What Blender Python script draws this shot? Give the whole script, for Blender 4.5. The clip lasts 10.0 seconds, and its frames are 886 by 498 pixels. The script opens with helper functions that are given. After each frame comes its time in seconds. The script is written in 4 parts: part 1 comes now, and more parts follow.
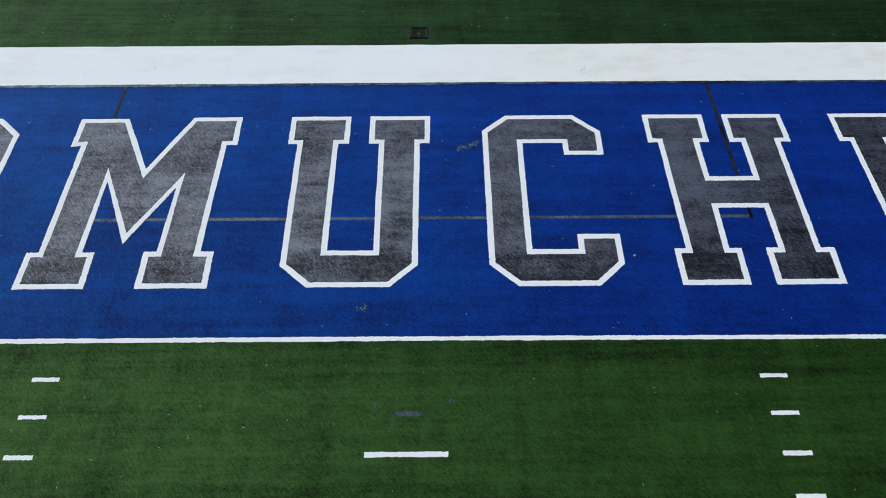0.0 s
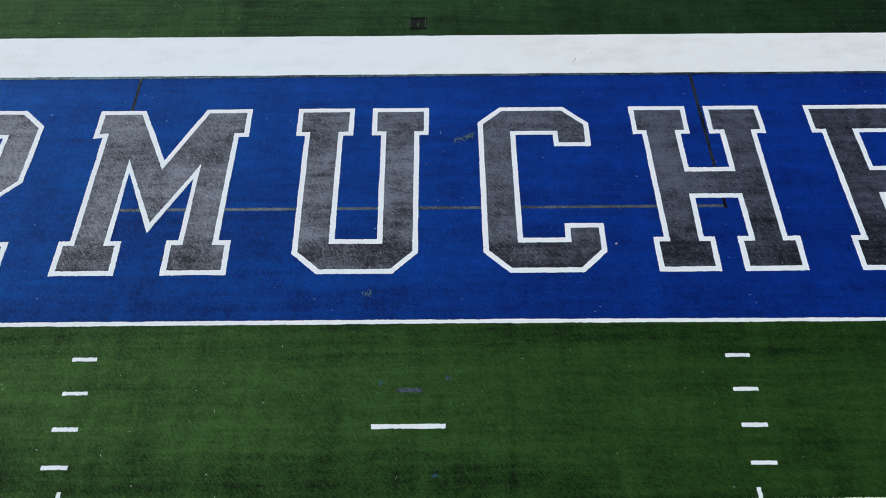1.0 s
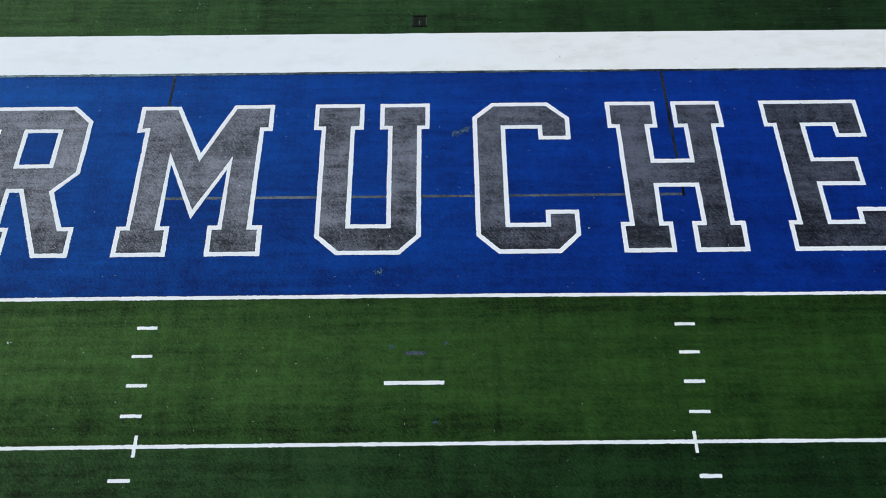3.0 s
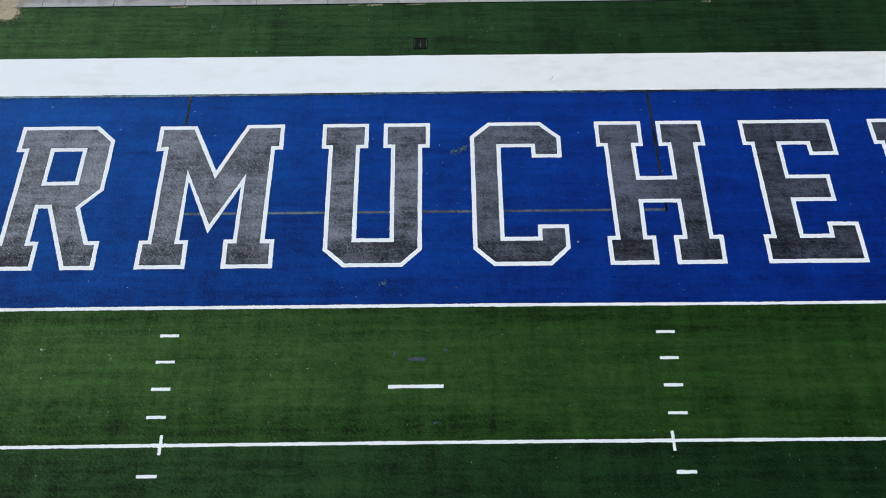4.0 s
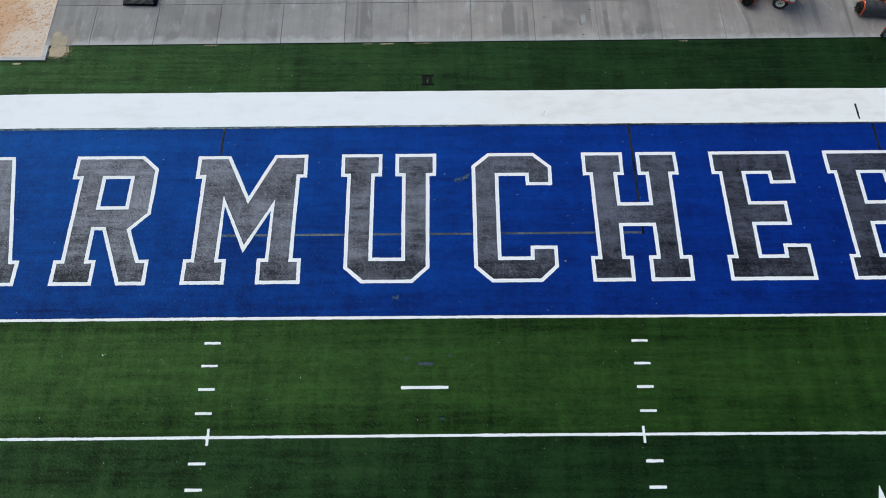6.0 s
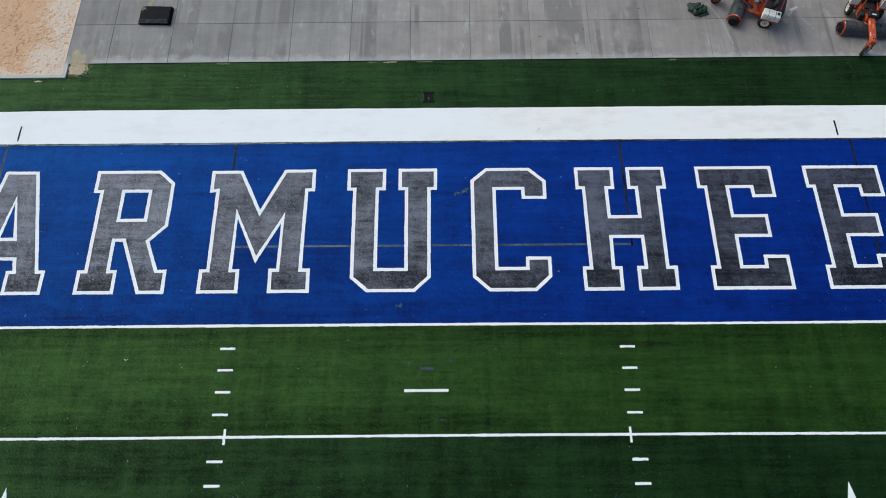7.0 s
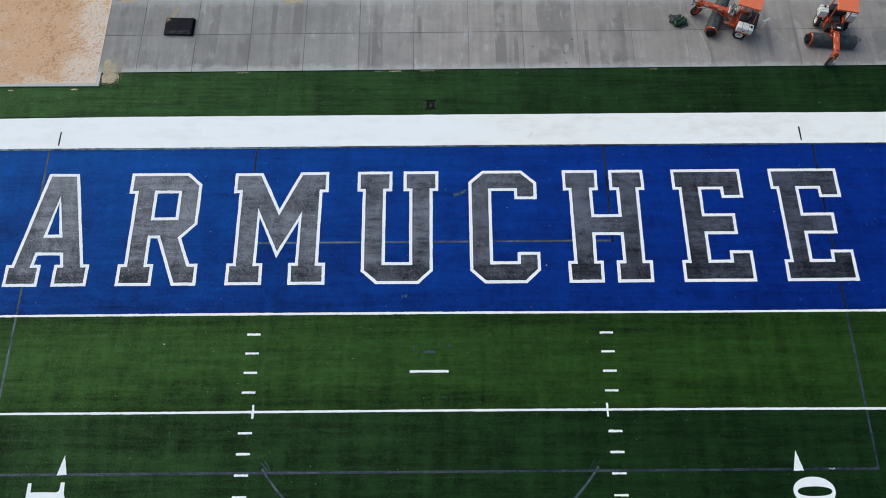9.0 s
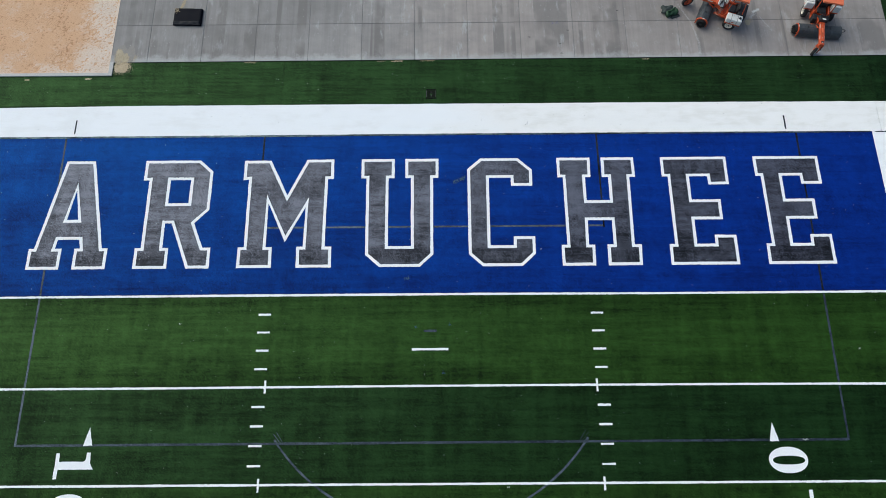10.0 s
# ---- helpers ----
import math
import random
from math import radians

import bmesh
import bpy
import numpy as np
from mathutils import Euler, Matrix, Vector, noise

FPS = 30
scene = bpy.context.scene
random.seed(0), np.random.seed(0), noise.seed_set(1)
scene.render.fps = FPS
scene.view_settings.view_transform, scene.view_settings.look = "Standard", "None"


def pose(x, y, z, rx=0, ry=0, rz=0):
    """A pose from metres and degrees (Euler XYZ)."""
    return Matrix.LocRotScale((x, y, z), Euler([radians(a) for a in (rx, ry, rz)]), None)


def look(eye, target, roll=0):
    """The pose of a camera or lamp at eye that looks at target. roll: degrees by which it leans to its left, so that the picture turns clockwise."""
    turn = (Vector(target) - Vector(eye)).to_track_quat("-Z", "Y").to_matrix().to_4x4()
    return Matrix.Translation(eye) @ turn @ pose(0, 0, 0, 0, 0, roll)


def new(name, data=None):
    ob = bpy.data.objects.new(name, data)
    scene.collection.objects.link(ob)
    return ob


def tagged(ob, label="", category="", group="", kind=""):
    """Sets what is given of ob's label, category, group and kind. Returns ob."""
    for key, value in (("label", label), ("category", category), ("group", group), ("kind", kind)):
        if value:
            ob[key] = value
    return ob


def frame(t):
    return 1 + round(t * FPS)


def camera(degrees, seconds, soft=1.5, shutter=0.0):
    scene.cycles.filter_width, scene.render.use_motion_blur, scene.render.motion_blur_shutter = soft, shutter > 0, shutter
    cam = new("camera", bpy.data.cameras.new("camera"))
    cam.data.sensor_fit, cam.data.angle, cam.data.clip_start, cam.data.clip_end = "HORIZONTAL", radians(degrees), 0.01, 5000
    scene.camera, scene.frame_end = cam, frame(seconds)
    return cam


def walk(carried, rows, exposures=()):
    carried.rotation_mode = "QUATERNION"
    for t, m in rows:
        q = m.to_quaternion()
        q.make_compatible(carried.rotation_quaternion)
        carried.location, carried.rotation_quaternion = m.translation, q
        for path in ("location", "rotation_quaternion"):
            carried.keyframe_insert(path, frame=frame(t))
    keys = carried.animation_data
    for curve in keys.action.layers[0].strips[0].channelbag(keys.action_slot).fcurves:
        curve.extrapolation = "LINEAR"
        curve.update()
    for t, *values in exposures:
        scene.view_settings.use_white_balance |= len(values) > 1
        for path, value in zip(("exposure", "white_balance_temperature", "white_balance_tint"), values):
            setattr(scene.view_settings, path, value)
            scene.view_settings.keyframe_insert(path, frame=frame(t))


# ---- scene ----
from mathutils.geometry import tessellate_polygon

# Origin: middle of the goal line. x runs along it, y towards the end line, z up.
cam = camera(64.75, 10.0, soft=0.75)
ROWS = [
    (0.0, 0.731, -8.048, 14.787, -0.29, -54.03, -0.16),
    (0.5, 0.763, -8.095, 15.738, -0.29, -56.02, -0.19),
    (1.0, 0.785, -8.123, 16.728, -0.30, -58.07, -0.20),
    (1.5, 0.810, -8.147, 17.721, -0.29, -60.10, -0.21),
    (2.0, 0.798, -8.305, 18.675, -0.32, -61.74, -0.24),
    (3.5, 0.841, -8.539, 21.620, -0.20, -64.18, -0.37),
    (4.0, 0.851, -8.581, 22.594, -0.21, -64.50, -0.38),
    (4.5, 0.810, -8.658, 23.589, -0.23, -64.81, -0.36),
    (5.0, 0.732, -8.768, 24.584, -0.19, -65.20, -0.39),
    (5.5, 0.685, -8.820, 25.594, -0.12, -65.64, -0.41),
    (6.0, 0.680, -8.919, 26.558, -0.08, -65.79, -0.39),
    (7.5, 0.653, -8.899, 29.590, -0.08, -66.95, -0.36),
    (8.0, 0.650, -8.931, 30.587, -0.06, -67.49, -0.37),
    (8.5, 0.659, -8.994, 31.568, 0.01, -68.28, -0.45),
    (9.0, 0.631, -9.076, 32.536, -0.06, -69.13, -0.37),
    (9.5, 0.602, -9.151, 33.525, -0.18, -70.15, -0.25),
    (10.0, 0.574, -9.154, 34.520, -0.31, -71.39, -0.15),
]
EXPOSURE, KELVIN, TINT = -0.03, 6120, 2
walk(cam, [(t, pose(x, y, z, 0, 0, yaw) @ pose(0, 0, 0, 90 + pitch) @ pose(0, 0, 0, 0, 0, roll)) for t, x, y, z, yaw, pitch, roll in ROWS],
     exposures=[(0.0, EXPOSURE - 0.08, KELVIN, TINT), (4.5, EXPOSURE + 0.03, KELVIN, TINT), (8.0, EXPOSURE, KELVIN, TINT), (10.0, EXPOSURE + 0.06, KELVIN, TINT)])

# ---- light: a bright overcast sky, the veiled sun high on the -x side ----
SUN_EL, SUN_AZ = 42.0, 146.0          # degrees; azimuth counted from +x towards +y
world = bpy.data.worlds.new("sky")
scene.world = world
world.use_nodes = True
wn = world.node_tree.nodes
sky = wn.new("ShaderNodeTexSky")
sky.sky_type, sky.sun_disc = "NISHITA", False
sky.sun_elevation, sky.sun_rotation = radians(SUN_EL), radians(90 - SUN_AZ)
sky.air_density, sky.dust_density, sky.ozone_density = 1.0, 4.0, 1.0
wn["Background"].inputs["Strength"].default_value = 0.12
world.node_tree.links.new(sky.outputs[0], wn["Background"].inputs["Color"])
sun = bpy.data.lights.new("sun", "SUN")
sun.energy, sun.angle, sun.color = 1.38, radians(76), (0.95, 0.98, 1.0)
a, e = radians(SUN_AZ), radians(SUN_EL)
new("sun", sun).matrix_world = look((40 * math.cos(e) * math.cos(a), 40 * math.cos(e) * math.sin(a), 40 * math.sin(e)), (0, 0, 0))


# ---- materials ----
class Nodes:
    """Short names for building a material's nodes."""

    def __init__(self, name, rough=0.6, metal=0.0, spec=0.5):
        self.mat = bpy.data.materials.new(name)
        self.mat.use_nodes = True
        self.tree = self.mat.node_tree
        self.shader = self.tree.nodes["Principled BSDF"]
        self.shader.inputs["Roughness"].default_value = rough
        self.shader.inputs["Metallic"].default_value = metal
        self.shader.inputs["Specular IOR Level"].default_value = spec
        self.place = self.tree.nodes.new("ShaderNodeNewGeometry").outputs["Position"]

    def link(self, a, b):
        self.tree.links.new(a, b)

    def noise(self, size, detail=3.0, rough=0.55, shift=0.0, where=None, turn=0.0):
        """Noise of 0..1; size: the metres of one blob along x, y, z; turn: degrees about z."""
        m = self.tree.nodes.new("ShaderNodeMapping")
        m.vector_type = "TEXTURE"
        m.inputs["Scale"].default_value = size
        m.inputs["Rotation"].default_value = (0.0, 0.0, radians(turn))
        m.inputs["Location"].default_value = (shift * 3.1, shift * 2.3, shift * 0.3)
        self.link(where or self.place, m.inputs["Vector"])
        n = self.tree.nodes.new("ShaderNodeTexNoise")
        n.inputs["Scale"].default_value, n.inputs["Detail"].default_value, n.inputs["Roughness"].default_value = 1.0, detail, rough
        self.link(m.outputs[0], n.inputs["Vector"])
        return n.outputs[0]

    def math(self, op, a, b):
        n = self.tree.nodes.new("ShaderNodeMath")
        n.operation = op
        for k, v in ((0, a), (1, b)):
            if isinstance(v, (int, float)):
                n.inputs[k].default_value = v
            else:
                self.link(v, n.inputs[k])
        return n.outputs[0]

    def span(self, value, low, high, to_low=0.0, to_high=1.0, smooth=True):
        n = self.tree.nodes.new("ShaderNodeMapRange")
        n.interpolation_type = "SMOOTHSTEP" if smooth else "LINEAR"
        self.link(value, n.inputs[0])
        for k, v in enumerate((low, high, to_low, to_high), 1):
            n.inputs[k].default_value = v
        return n.outputs[0]

    def mix(self, amount, a, b):
        n = self.tree.nodes.new("ShaderNodeMix")
        n.data_type = "RGBA"
        if isinstance(amount, (int, float)):
            n.inputs[0].default_value = amount
        else:
            self.link(amount, n.inputs[0])
        for k, v in ((6, a), (7, b)):
            if isinstance(v, tuple):
                n.inputs[k].default_value = (*v, 1.0)
            else:
                self.link(v, n.inputs[k])
        return n.outputs[2]

    def times(self, colour, value):
        n = self.tree.nodes.new("ShaderNodeVectorMath")
        n.operation = "SCALE"
        if isinstance(colour, tuple):
            n.inputs[0].default_value = colour
        else:
            self.link(colour, n.inputs[0])
        self.link(value, n.inputs["Scale"])
        return n.outputs[0]

    def bump(self, height, strength=0.3, metres=0.01):
        n = self.tree.nodes.new("ShaderNodeBump")
        n.inputs["Strength"].default_value, n.inputs["Distance"].default_value = strength, metres
        self.link(height, n.inputs["Height"])
        self.link(n.outputs[0], self.shader.inputs["Normal"])

    def colour(self, c):
        if isinstance(c, tuple):
            self.shader.inputs["Base Color"].default_value = (*c, 1.0)
        else:
            self.link(c, self.shader.inputs["Base Color"])
        return self.mat


def turf(name, deep, bright, streak=0.5, mottle=0.35, weave=0.2, grain=0.9, rough=0.5, gloss=0.01, tint=(1.0, 1.0, 1.0), lean=0.22, soft=0.85, shift=0.0, rows=()):
    """Artificial grass: fibre grain, brushing streaks along x, soft mottling and a faint cross weave.
    rows: (from y, to y, fade, amount) of the bands coloured lighter or darker."""
    n = Nodes(name, 0.7, 0.0, 0.07)
    fibre = n.noise((0.026, 0.036, 0.03), 3.0, 0.7, shift)
    tuft = n.noise((0.085, 0.07, 0.1), 4.0, 0.65, shift + 3)
    comb = n.noise((0.20, 0.045, 0.1), 3.0, 0.6, shift + 4, turn=-52)
    wisps = n.noise((0.9, 0.10, 1.0), 4.0, 0.65, shift + 5)
    streaks = n.noise((5.0, 0.24, 1.0), 5.0, 0.6, shift + 7)
    bands = n.noise((16.0, 0.9, 1.0), 3.0, 0.55, shift + 9)
    cross = n.noise((0.55, 5.0, 1.0), 4.0, 0.6, shift + 11)
    strips = n.noise((1.9, 11.0, 1.0), 2.0, 0.5, shift + 12)
    patch = n.noise((1.1, 0.8, 1.0), 4.0, 0.6, shift + 13)
    drift = n.noise((5.0, 2.4, 1.0), 2.0, 0.5, shift + 14)
    blot = n.noise((0.36, 0.3, 1.0), 4.0, 0.65, shift + 15)
    total = 0.5
    for source, share in ((blot, mottle * 1.5), (fibre, grain * 1.5), (tuft, grain * 0.95), (comb, grain * 0.7), (wisps, streak * 0.6), (streaks, streak * 1.1), (bands, streak * 0.7), (cross, weave * 1.4), (strips, weave * 0.8), (patch, mottle * 1.5), (drift, mottle)):
        total = n.math("ADD", total, n.math("MULTIPLY", n.math("SUBTRACT", source, 0.5), share * 2.0))
    # lighter tips of the combed tufts
    total = n.math("ADD", total, n.math("MULTIPLY", n.math("SUBTRACT", n.span(comb, 0.52, 0.74), 0.3), grain * 0.32))
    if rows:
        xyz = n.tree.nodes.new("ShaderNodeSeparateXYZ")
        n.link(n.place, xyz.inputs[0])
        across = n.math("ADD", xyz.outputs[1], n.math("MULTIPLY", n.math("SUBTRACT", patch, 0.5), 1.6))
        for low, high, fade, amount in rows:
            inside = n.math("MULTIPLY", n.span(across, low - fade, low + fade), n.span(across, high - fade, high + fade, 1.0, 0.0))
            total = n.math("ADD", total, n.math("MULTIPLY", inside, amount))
    shade = n.span(total, 0.5 - soft, 0.5 + soft, smooth=False)
    n.bump(n.math("ADD", fibre, n.math("MULTIPLY", tuft, 1.5)), 0.5, 0.012)
    # the pile leans towards -x
    bumped = n.shader.inputs["Normal"].links[0].from_socket
    leaning = n.tree.nodes.new("ShaderNodeVectorMath")
    leaning.operation = "ADD"
    n.link(bumped, leaning.inputs[0])
    leaning.inputs[1].default_value = (-lean, 0.0, 0.0)
    unit = n.tree.nodes.new("ShaderNodeVectorMath")
    unit.operation = "NORMALIZE"
    n.link(leaning.outputs[0], unit.inputs[0])
    n.link(unit.outputs[0], n.shader.inputs["Normal"])
    # the shine of the fibres' flanks, in the fibre's own tint
    shine = n.tree.nodes.new("ShaderNodeBsdfGlossy")
    shine.inputs["Color"].default_value = (*tint, 1.0)
    shine.inputs["Roughness"].default_value = rough
    n.link(unit.outputs[0], shine.inputs["Normal"])
    both = n.tree.nodes.new("ShaderNodeMixShader")
    n.link(n.span(shade, 0.0, 1.0, gloss * 0.2, gloss * 1.8), both.inputs[0])
    n.link(n.shader.outputs[0], both.inputs[1])
    n.link(shine.outputs[0], both.inputs[2])
    out = [q for q in n.tree.nodes if q.bl_idname == "ShaderNodeOutputMaterial"][0]
    n.link(both.outputs[0], out.inputs[0])
    return n.colour(n.mix(shade, deep, bright))


G, B = (0.50, 1.0, 0.40), (0.03, 0.54, 1.0)
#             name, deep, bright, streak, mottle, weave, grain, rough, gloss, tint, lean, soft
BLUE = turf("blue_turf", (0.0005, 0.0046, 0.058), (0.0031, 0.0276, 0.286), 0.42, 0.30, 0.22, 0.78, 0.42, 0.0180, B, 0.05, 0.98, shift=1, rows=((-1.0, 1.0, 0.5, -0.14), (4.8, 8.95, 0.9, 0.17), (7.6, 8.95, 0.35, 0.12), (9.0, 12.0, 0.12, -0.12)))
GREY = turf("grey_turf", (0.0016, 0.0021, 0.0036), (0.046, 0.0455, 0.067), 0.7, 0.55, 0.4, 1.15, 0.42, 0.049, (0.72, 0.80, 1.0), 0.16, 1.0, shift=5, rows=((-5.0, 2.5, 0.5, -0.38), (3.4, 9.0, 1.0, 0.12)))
GREEN_A = turf("light_green_turf", (0.0012, 0.0050, 0.0007), (0.0236, 0.0640, 0.0078), 0.66, 0.34, 0.42, 0.92, 0.40, 0.0115, G, 0.04, 0.95, shift=12, rows=((-3.7, -1.0, 0.7, 0.34), (-0.7, 1.0, 0.3, -0.12)))
GREEN_B = turf("dark_green_turf", (0.0006, 0.0032, 0.0005), (0.0094, 0.0332, 0.0056), 0.62, 0.32, 0.42, 0.95, 0.40, 0.0175, G, -0.02, 0.95, shift=17)
GREEN_C = turf("border_green_turf", (0.0006, 0.0028, 0.0006), (0.0122, 0.0372, 0.0078), 0.65, 0.26, 0.35, 0.95, 0.42, 0.0180, (0.44, 1.0, 0.36), 0.07, 0.98, shift=23)


def white_turf(name, clean, soiled, trodden_from=None):
    """White pile with a little grain and faint soiling in broad patches; past trodden_from (metres along x) it is warmer."""
    n = Nodes(name, 0.7, 0.0, 0.1)
    fibre = n.noise((0.03, 0.04, 0.03), 3, 0.7, 8)
    trodden = n.noise((0.9, 0.35, 1.0), 5, 0.6, 11)
    broad = n.noise((3.4, 1.2, 1.0), 3, 0.5, 14)
    dirt = n.span(n.math("ADD", n.math("MULTIPLY", trodden, 0.6), n.math("MULTIPLY", broad, 0.4)), 0.46, 0.66)
    c = n.mix(dirt, clean, soiled)
    if trodden_from is not None:
        xyz = n.tree.nodes.new("ShaderNodeSeparateXYZ")
        n.link(n.place, xyz.inputs[0])
        along = n.math("ADD", xyz.outputs[0], n.math("MULTIPLY", n.math("SUBTRACT", broad, 0.5), 8.0))
        warm = n.mix(dirt, (clean[0], clean[1] * 0.975, clean[2] * 0.94), (soiled[0] * 0.97, soiled[1] * 0.945, soiled[2] * 0.90))
        c = n.mix(n.span(along, trodden_from - 3.0, trodden_from + 3.0), c, warm)
    n.bump(fibre, 0.4, 0.01)
    return n.colour(n.times(c, n.span(fibre, 0.25, 0.75, 0.93, 1.03)))


WHITE = white_turf("white_turf", (0.935, 0.94, 0.945), (0.89, 0.89, 0.885))
BORDER_WHITE = white_turf("border_white_turf", (0.935, 0.94, 0.945), (0.89, 0.89, 0.885), 1.4)
BLACK_LINE = turf("black_turf", (0.001, 0.0015, 0.003), (0.014, 0.018, 0.026), 0.3, 0.8, 0.5, 1.2, 0.45, 0.012, (0.6, 0.8, 1.0), 0.12, 0.6, shift=29)
WORN_LINE = turf("worn_grey_turf", (0.010, 0.015, 0.024), (0.088, 0.108, 0.140), 0.3, 0.5, 0.3, 0.9, 0.45, 0.03, (0.72, 0.88, 1.0), 0.12, 0.8, shift=41)
DIM_LINE = turf("faded_line_turf", (0.006, 0.010, 0.016), (0.048, 0.062, 0.084), 0.3, 0.5, 0.3, 0.9, 0.45, 0.02, (0.7, 0.88, 1.0), 0.12, 0.8, shift=47)
EDGE_LINE = turf("frayed_black_turf", (0.004, 0.006, 0.010), (0.040, 0.056, 0.070), 0.3, 0.8, 0.5, 1.2, 0.40, 0.05, (0.6, 0.9, 1.0), 0.12, 0.6, shift=43)
GREEN_LID = turf("lid_turf", (0.0006, 0.0016, 0.0008), (0.0035, 0.0085, 0.004), 0.2, 0.3, 0.1, 0.8, 0.6, 0.003, shift=31)


def concrete_material():
    n = Nodes("broom_finished_concrete", 0.68, 0.0, 0.3)
    info = n.tree.nodes.new("ShaderNodeObjectInfo").outputs["Random"]
    xyz = n.tree.nodes.new("ShaderNodeSeparateXYZ")
    n.link(n.place, xyz.inputs[0])
    own = n.span(info, 0.0, 1.0, 0.93, 1.06)
    fine = n.noise((0.02, 0.02, 0.02), 4, 0.7)
    brushed = n.noise((0.30, 7.0, 1.0), 5, 0.6, 2)
    blot = n.noise((1.3, 0.9, 1.0), 4, 0.6, 5)
    warm = n.span(n.math("ADD", xyz.outputs[0], n.math("MULTIPLY", n.math("SUBTRACT", blot, 0.5), 14.0)), -6.0, 4.0)
    c = n.mix(warm, (0.280, 0.264, 0.252), (0.318, 0.284, 0.262))
    c = n.times(c, n.span(blot, 0.3, 0.7, 0.92, 1.08))
    c = n.times(c, n.span(brushed, 0.35, 0.65, 0.93, 1.07))
    # the middle of the apron is coloured paler than its ends
    whiter = n.math("MULTIPLY", n.span(xyz.outputs[0], -11.0, -1.0), n.span(xyz.outputs[0], 8.0, 13.0, 1.0, 0.0))
    c = n.times(c, n.span(whiter, 0.0, 1.0, 0.88, 1.04))
    # damp broom strokes across the slabs, sharp on their sides, drying away along them
    strokes = n.math("MULTIPLY", n.span(n.noise((0.85, 60.0, 1.0), 2, 0.4, 31), 0.535, 0.565), n.span(n.noise((2.4, 2.6, 1.0), 3, 0.5, 33), 0.42, 0.55))
    c = n.mix(n.math("MULTIPLY", strokes, 0.75), c, (0.185, 0.170, 0.160))
    # pale cement bloom: vertical wipes, scuffs and the dried rims along both long edges
    bloom = n.span(n.noise((0.45, 1.6, 1.0), 5, 0.7, 9), 0.55, 0.72)
    c = n.mix(n.math("MULTIPLY", bloom, n.span(whiter, 0.0, 1.0, 0.38, 0.65)), c, (0.46, 0.46, 0.455))
    scuff = n.span(n.noise((0.16, 0.3, 1.0), 4, 0.75, 14, turn=35), 0.64, 0.72)
    c = n.mix(n.math("MULTIPLY", scuff, 0.5), c, (0.50, 0.50, 0.495))
    edge = n.math("ADD", xyz.outputs[1], n.math("MULTIPLY", n.math("SUBTRACT", n.noise((0.6, 0.6, 1.0), 5, 0.65, 21), 0.5), 1.1))
    rims = n.math("ADD", n.span(edge, 13.95, 14.42, 1.0, 0.0), n.span(edge, 18.15, 18.8, 0.0, 0.75))
    c = n.mix(n.math("MULTIPLY", rims, 0.6), c, (0.49, 0.485, 0.475))
    c = n.times(c, own)
    c = n.times(c, n.span(fine, 0.2, 0.8, 0.92, 1.08))
    n.bump(fine, 0.25, 0.004)
    return n.colour(c)


def sand_material(name, pale, damp, level=None):
    n = Nodes(name, 0.9, 0.0, 0.15)
    fine = n.noise((0.012, 0.012, 0.012), 4, 0.75)
    clump = n.noise((0.16, 0.1, 0.1), 4, 0.65, 3)
    big = n.noise((2.2, 1.6, 1.0), 4, 0.6, 6.4)
    tone = n.math("ADD", n.math("MULTIPLY", big, 1.7 if level is None else 1.1), n.math("MULTIPLY", clump, 0.5))
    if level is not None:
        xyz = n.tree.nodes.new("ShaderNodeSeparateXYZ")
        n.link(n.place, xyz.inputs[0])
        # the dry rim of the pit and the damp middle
        tone = n.math("ADD", tone, n.span(xyz.outputs[0], -20.9, -19.2, 0.5, 0.14))
        tone = n.math("ADD", tone, n.span(xyz.outputs[1], 13.2, 14.4, -0.26, 0.0))
        # low sand in the dents shifts towards the deeper orange brown
        tone = n.math("ADD", tone, n.span(xyz.outputs[2], level - 0.017, level - 0.002, 0.5, 0.0))
    c = n.mix(n.span(tone, 0.92, 1.32), pale, damp)
    c = n.mix(n.span(tone, 1.42, 1.85), c, (0.72 * damp[0], 0.66 * damp[1], 0.6 * damp[2]))
    crumb = n.noise((0.075, 0.045, 0.1), 4, 0.65, 17, turn=28)
    heap = n.noise((1.1, 0.7, 1.0), 3, 0.6, 19)
    c = n.mix(n.math("MULTIPLY", n.span(n.math("ADD", crumb, n.math("MULTIPLY", heap, 0.25)), 0.66, 0.80), 0.75), c, (0.66 * damp[0], 0.58 * damp[1], 0.5 * damp[2]))
    c = n.times(c, n.span(fine, 0.2, 0.8, 0.88, 1.08))
    n.bump(n.math("ADD", fine, n.math("ADD", n.math("MULTIPLY", clump, 1.2), n.math("MULTIPLY", crumb, -1.5))), 0.5, 0.014)
    return n.colour(c)


def paint(name, colour, rough=0.45, metal=0.0, dirt=0.35, dirt_colour=(0.09, 0.075, 0.06), spec=0.5):
    """Paint, plastic, metal or cloth with dust and wear at two scales."""
    n = Nodes(name, rough, metal, spec)
    own = n.tree.nodes.new("ShaderNodeTexCoord").outputs["Object"]
    worn = n.noise((0.22, 0.22, 0.22), 4, 0.6, 4, own)
    fine = n.noise((0.03, 0.03, 0.03), 3, 0.6, 8, own)
    c = n.times(colour, n.span(fine, 0.25, 0.75, 0.85, 1.1))
    c = n.mix(n.math("MULTIPLY", n.span(worn, 0.48, 0.75), dirt), c, dirt_colour)
    n.bump(fine, 0.12, 0.004)
    return n.colour(c)


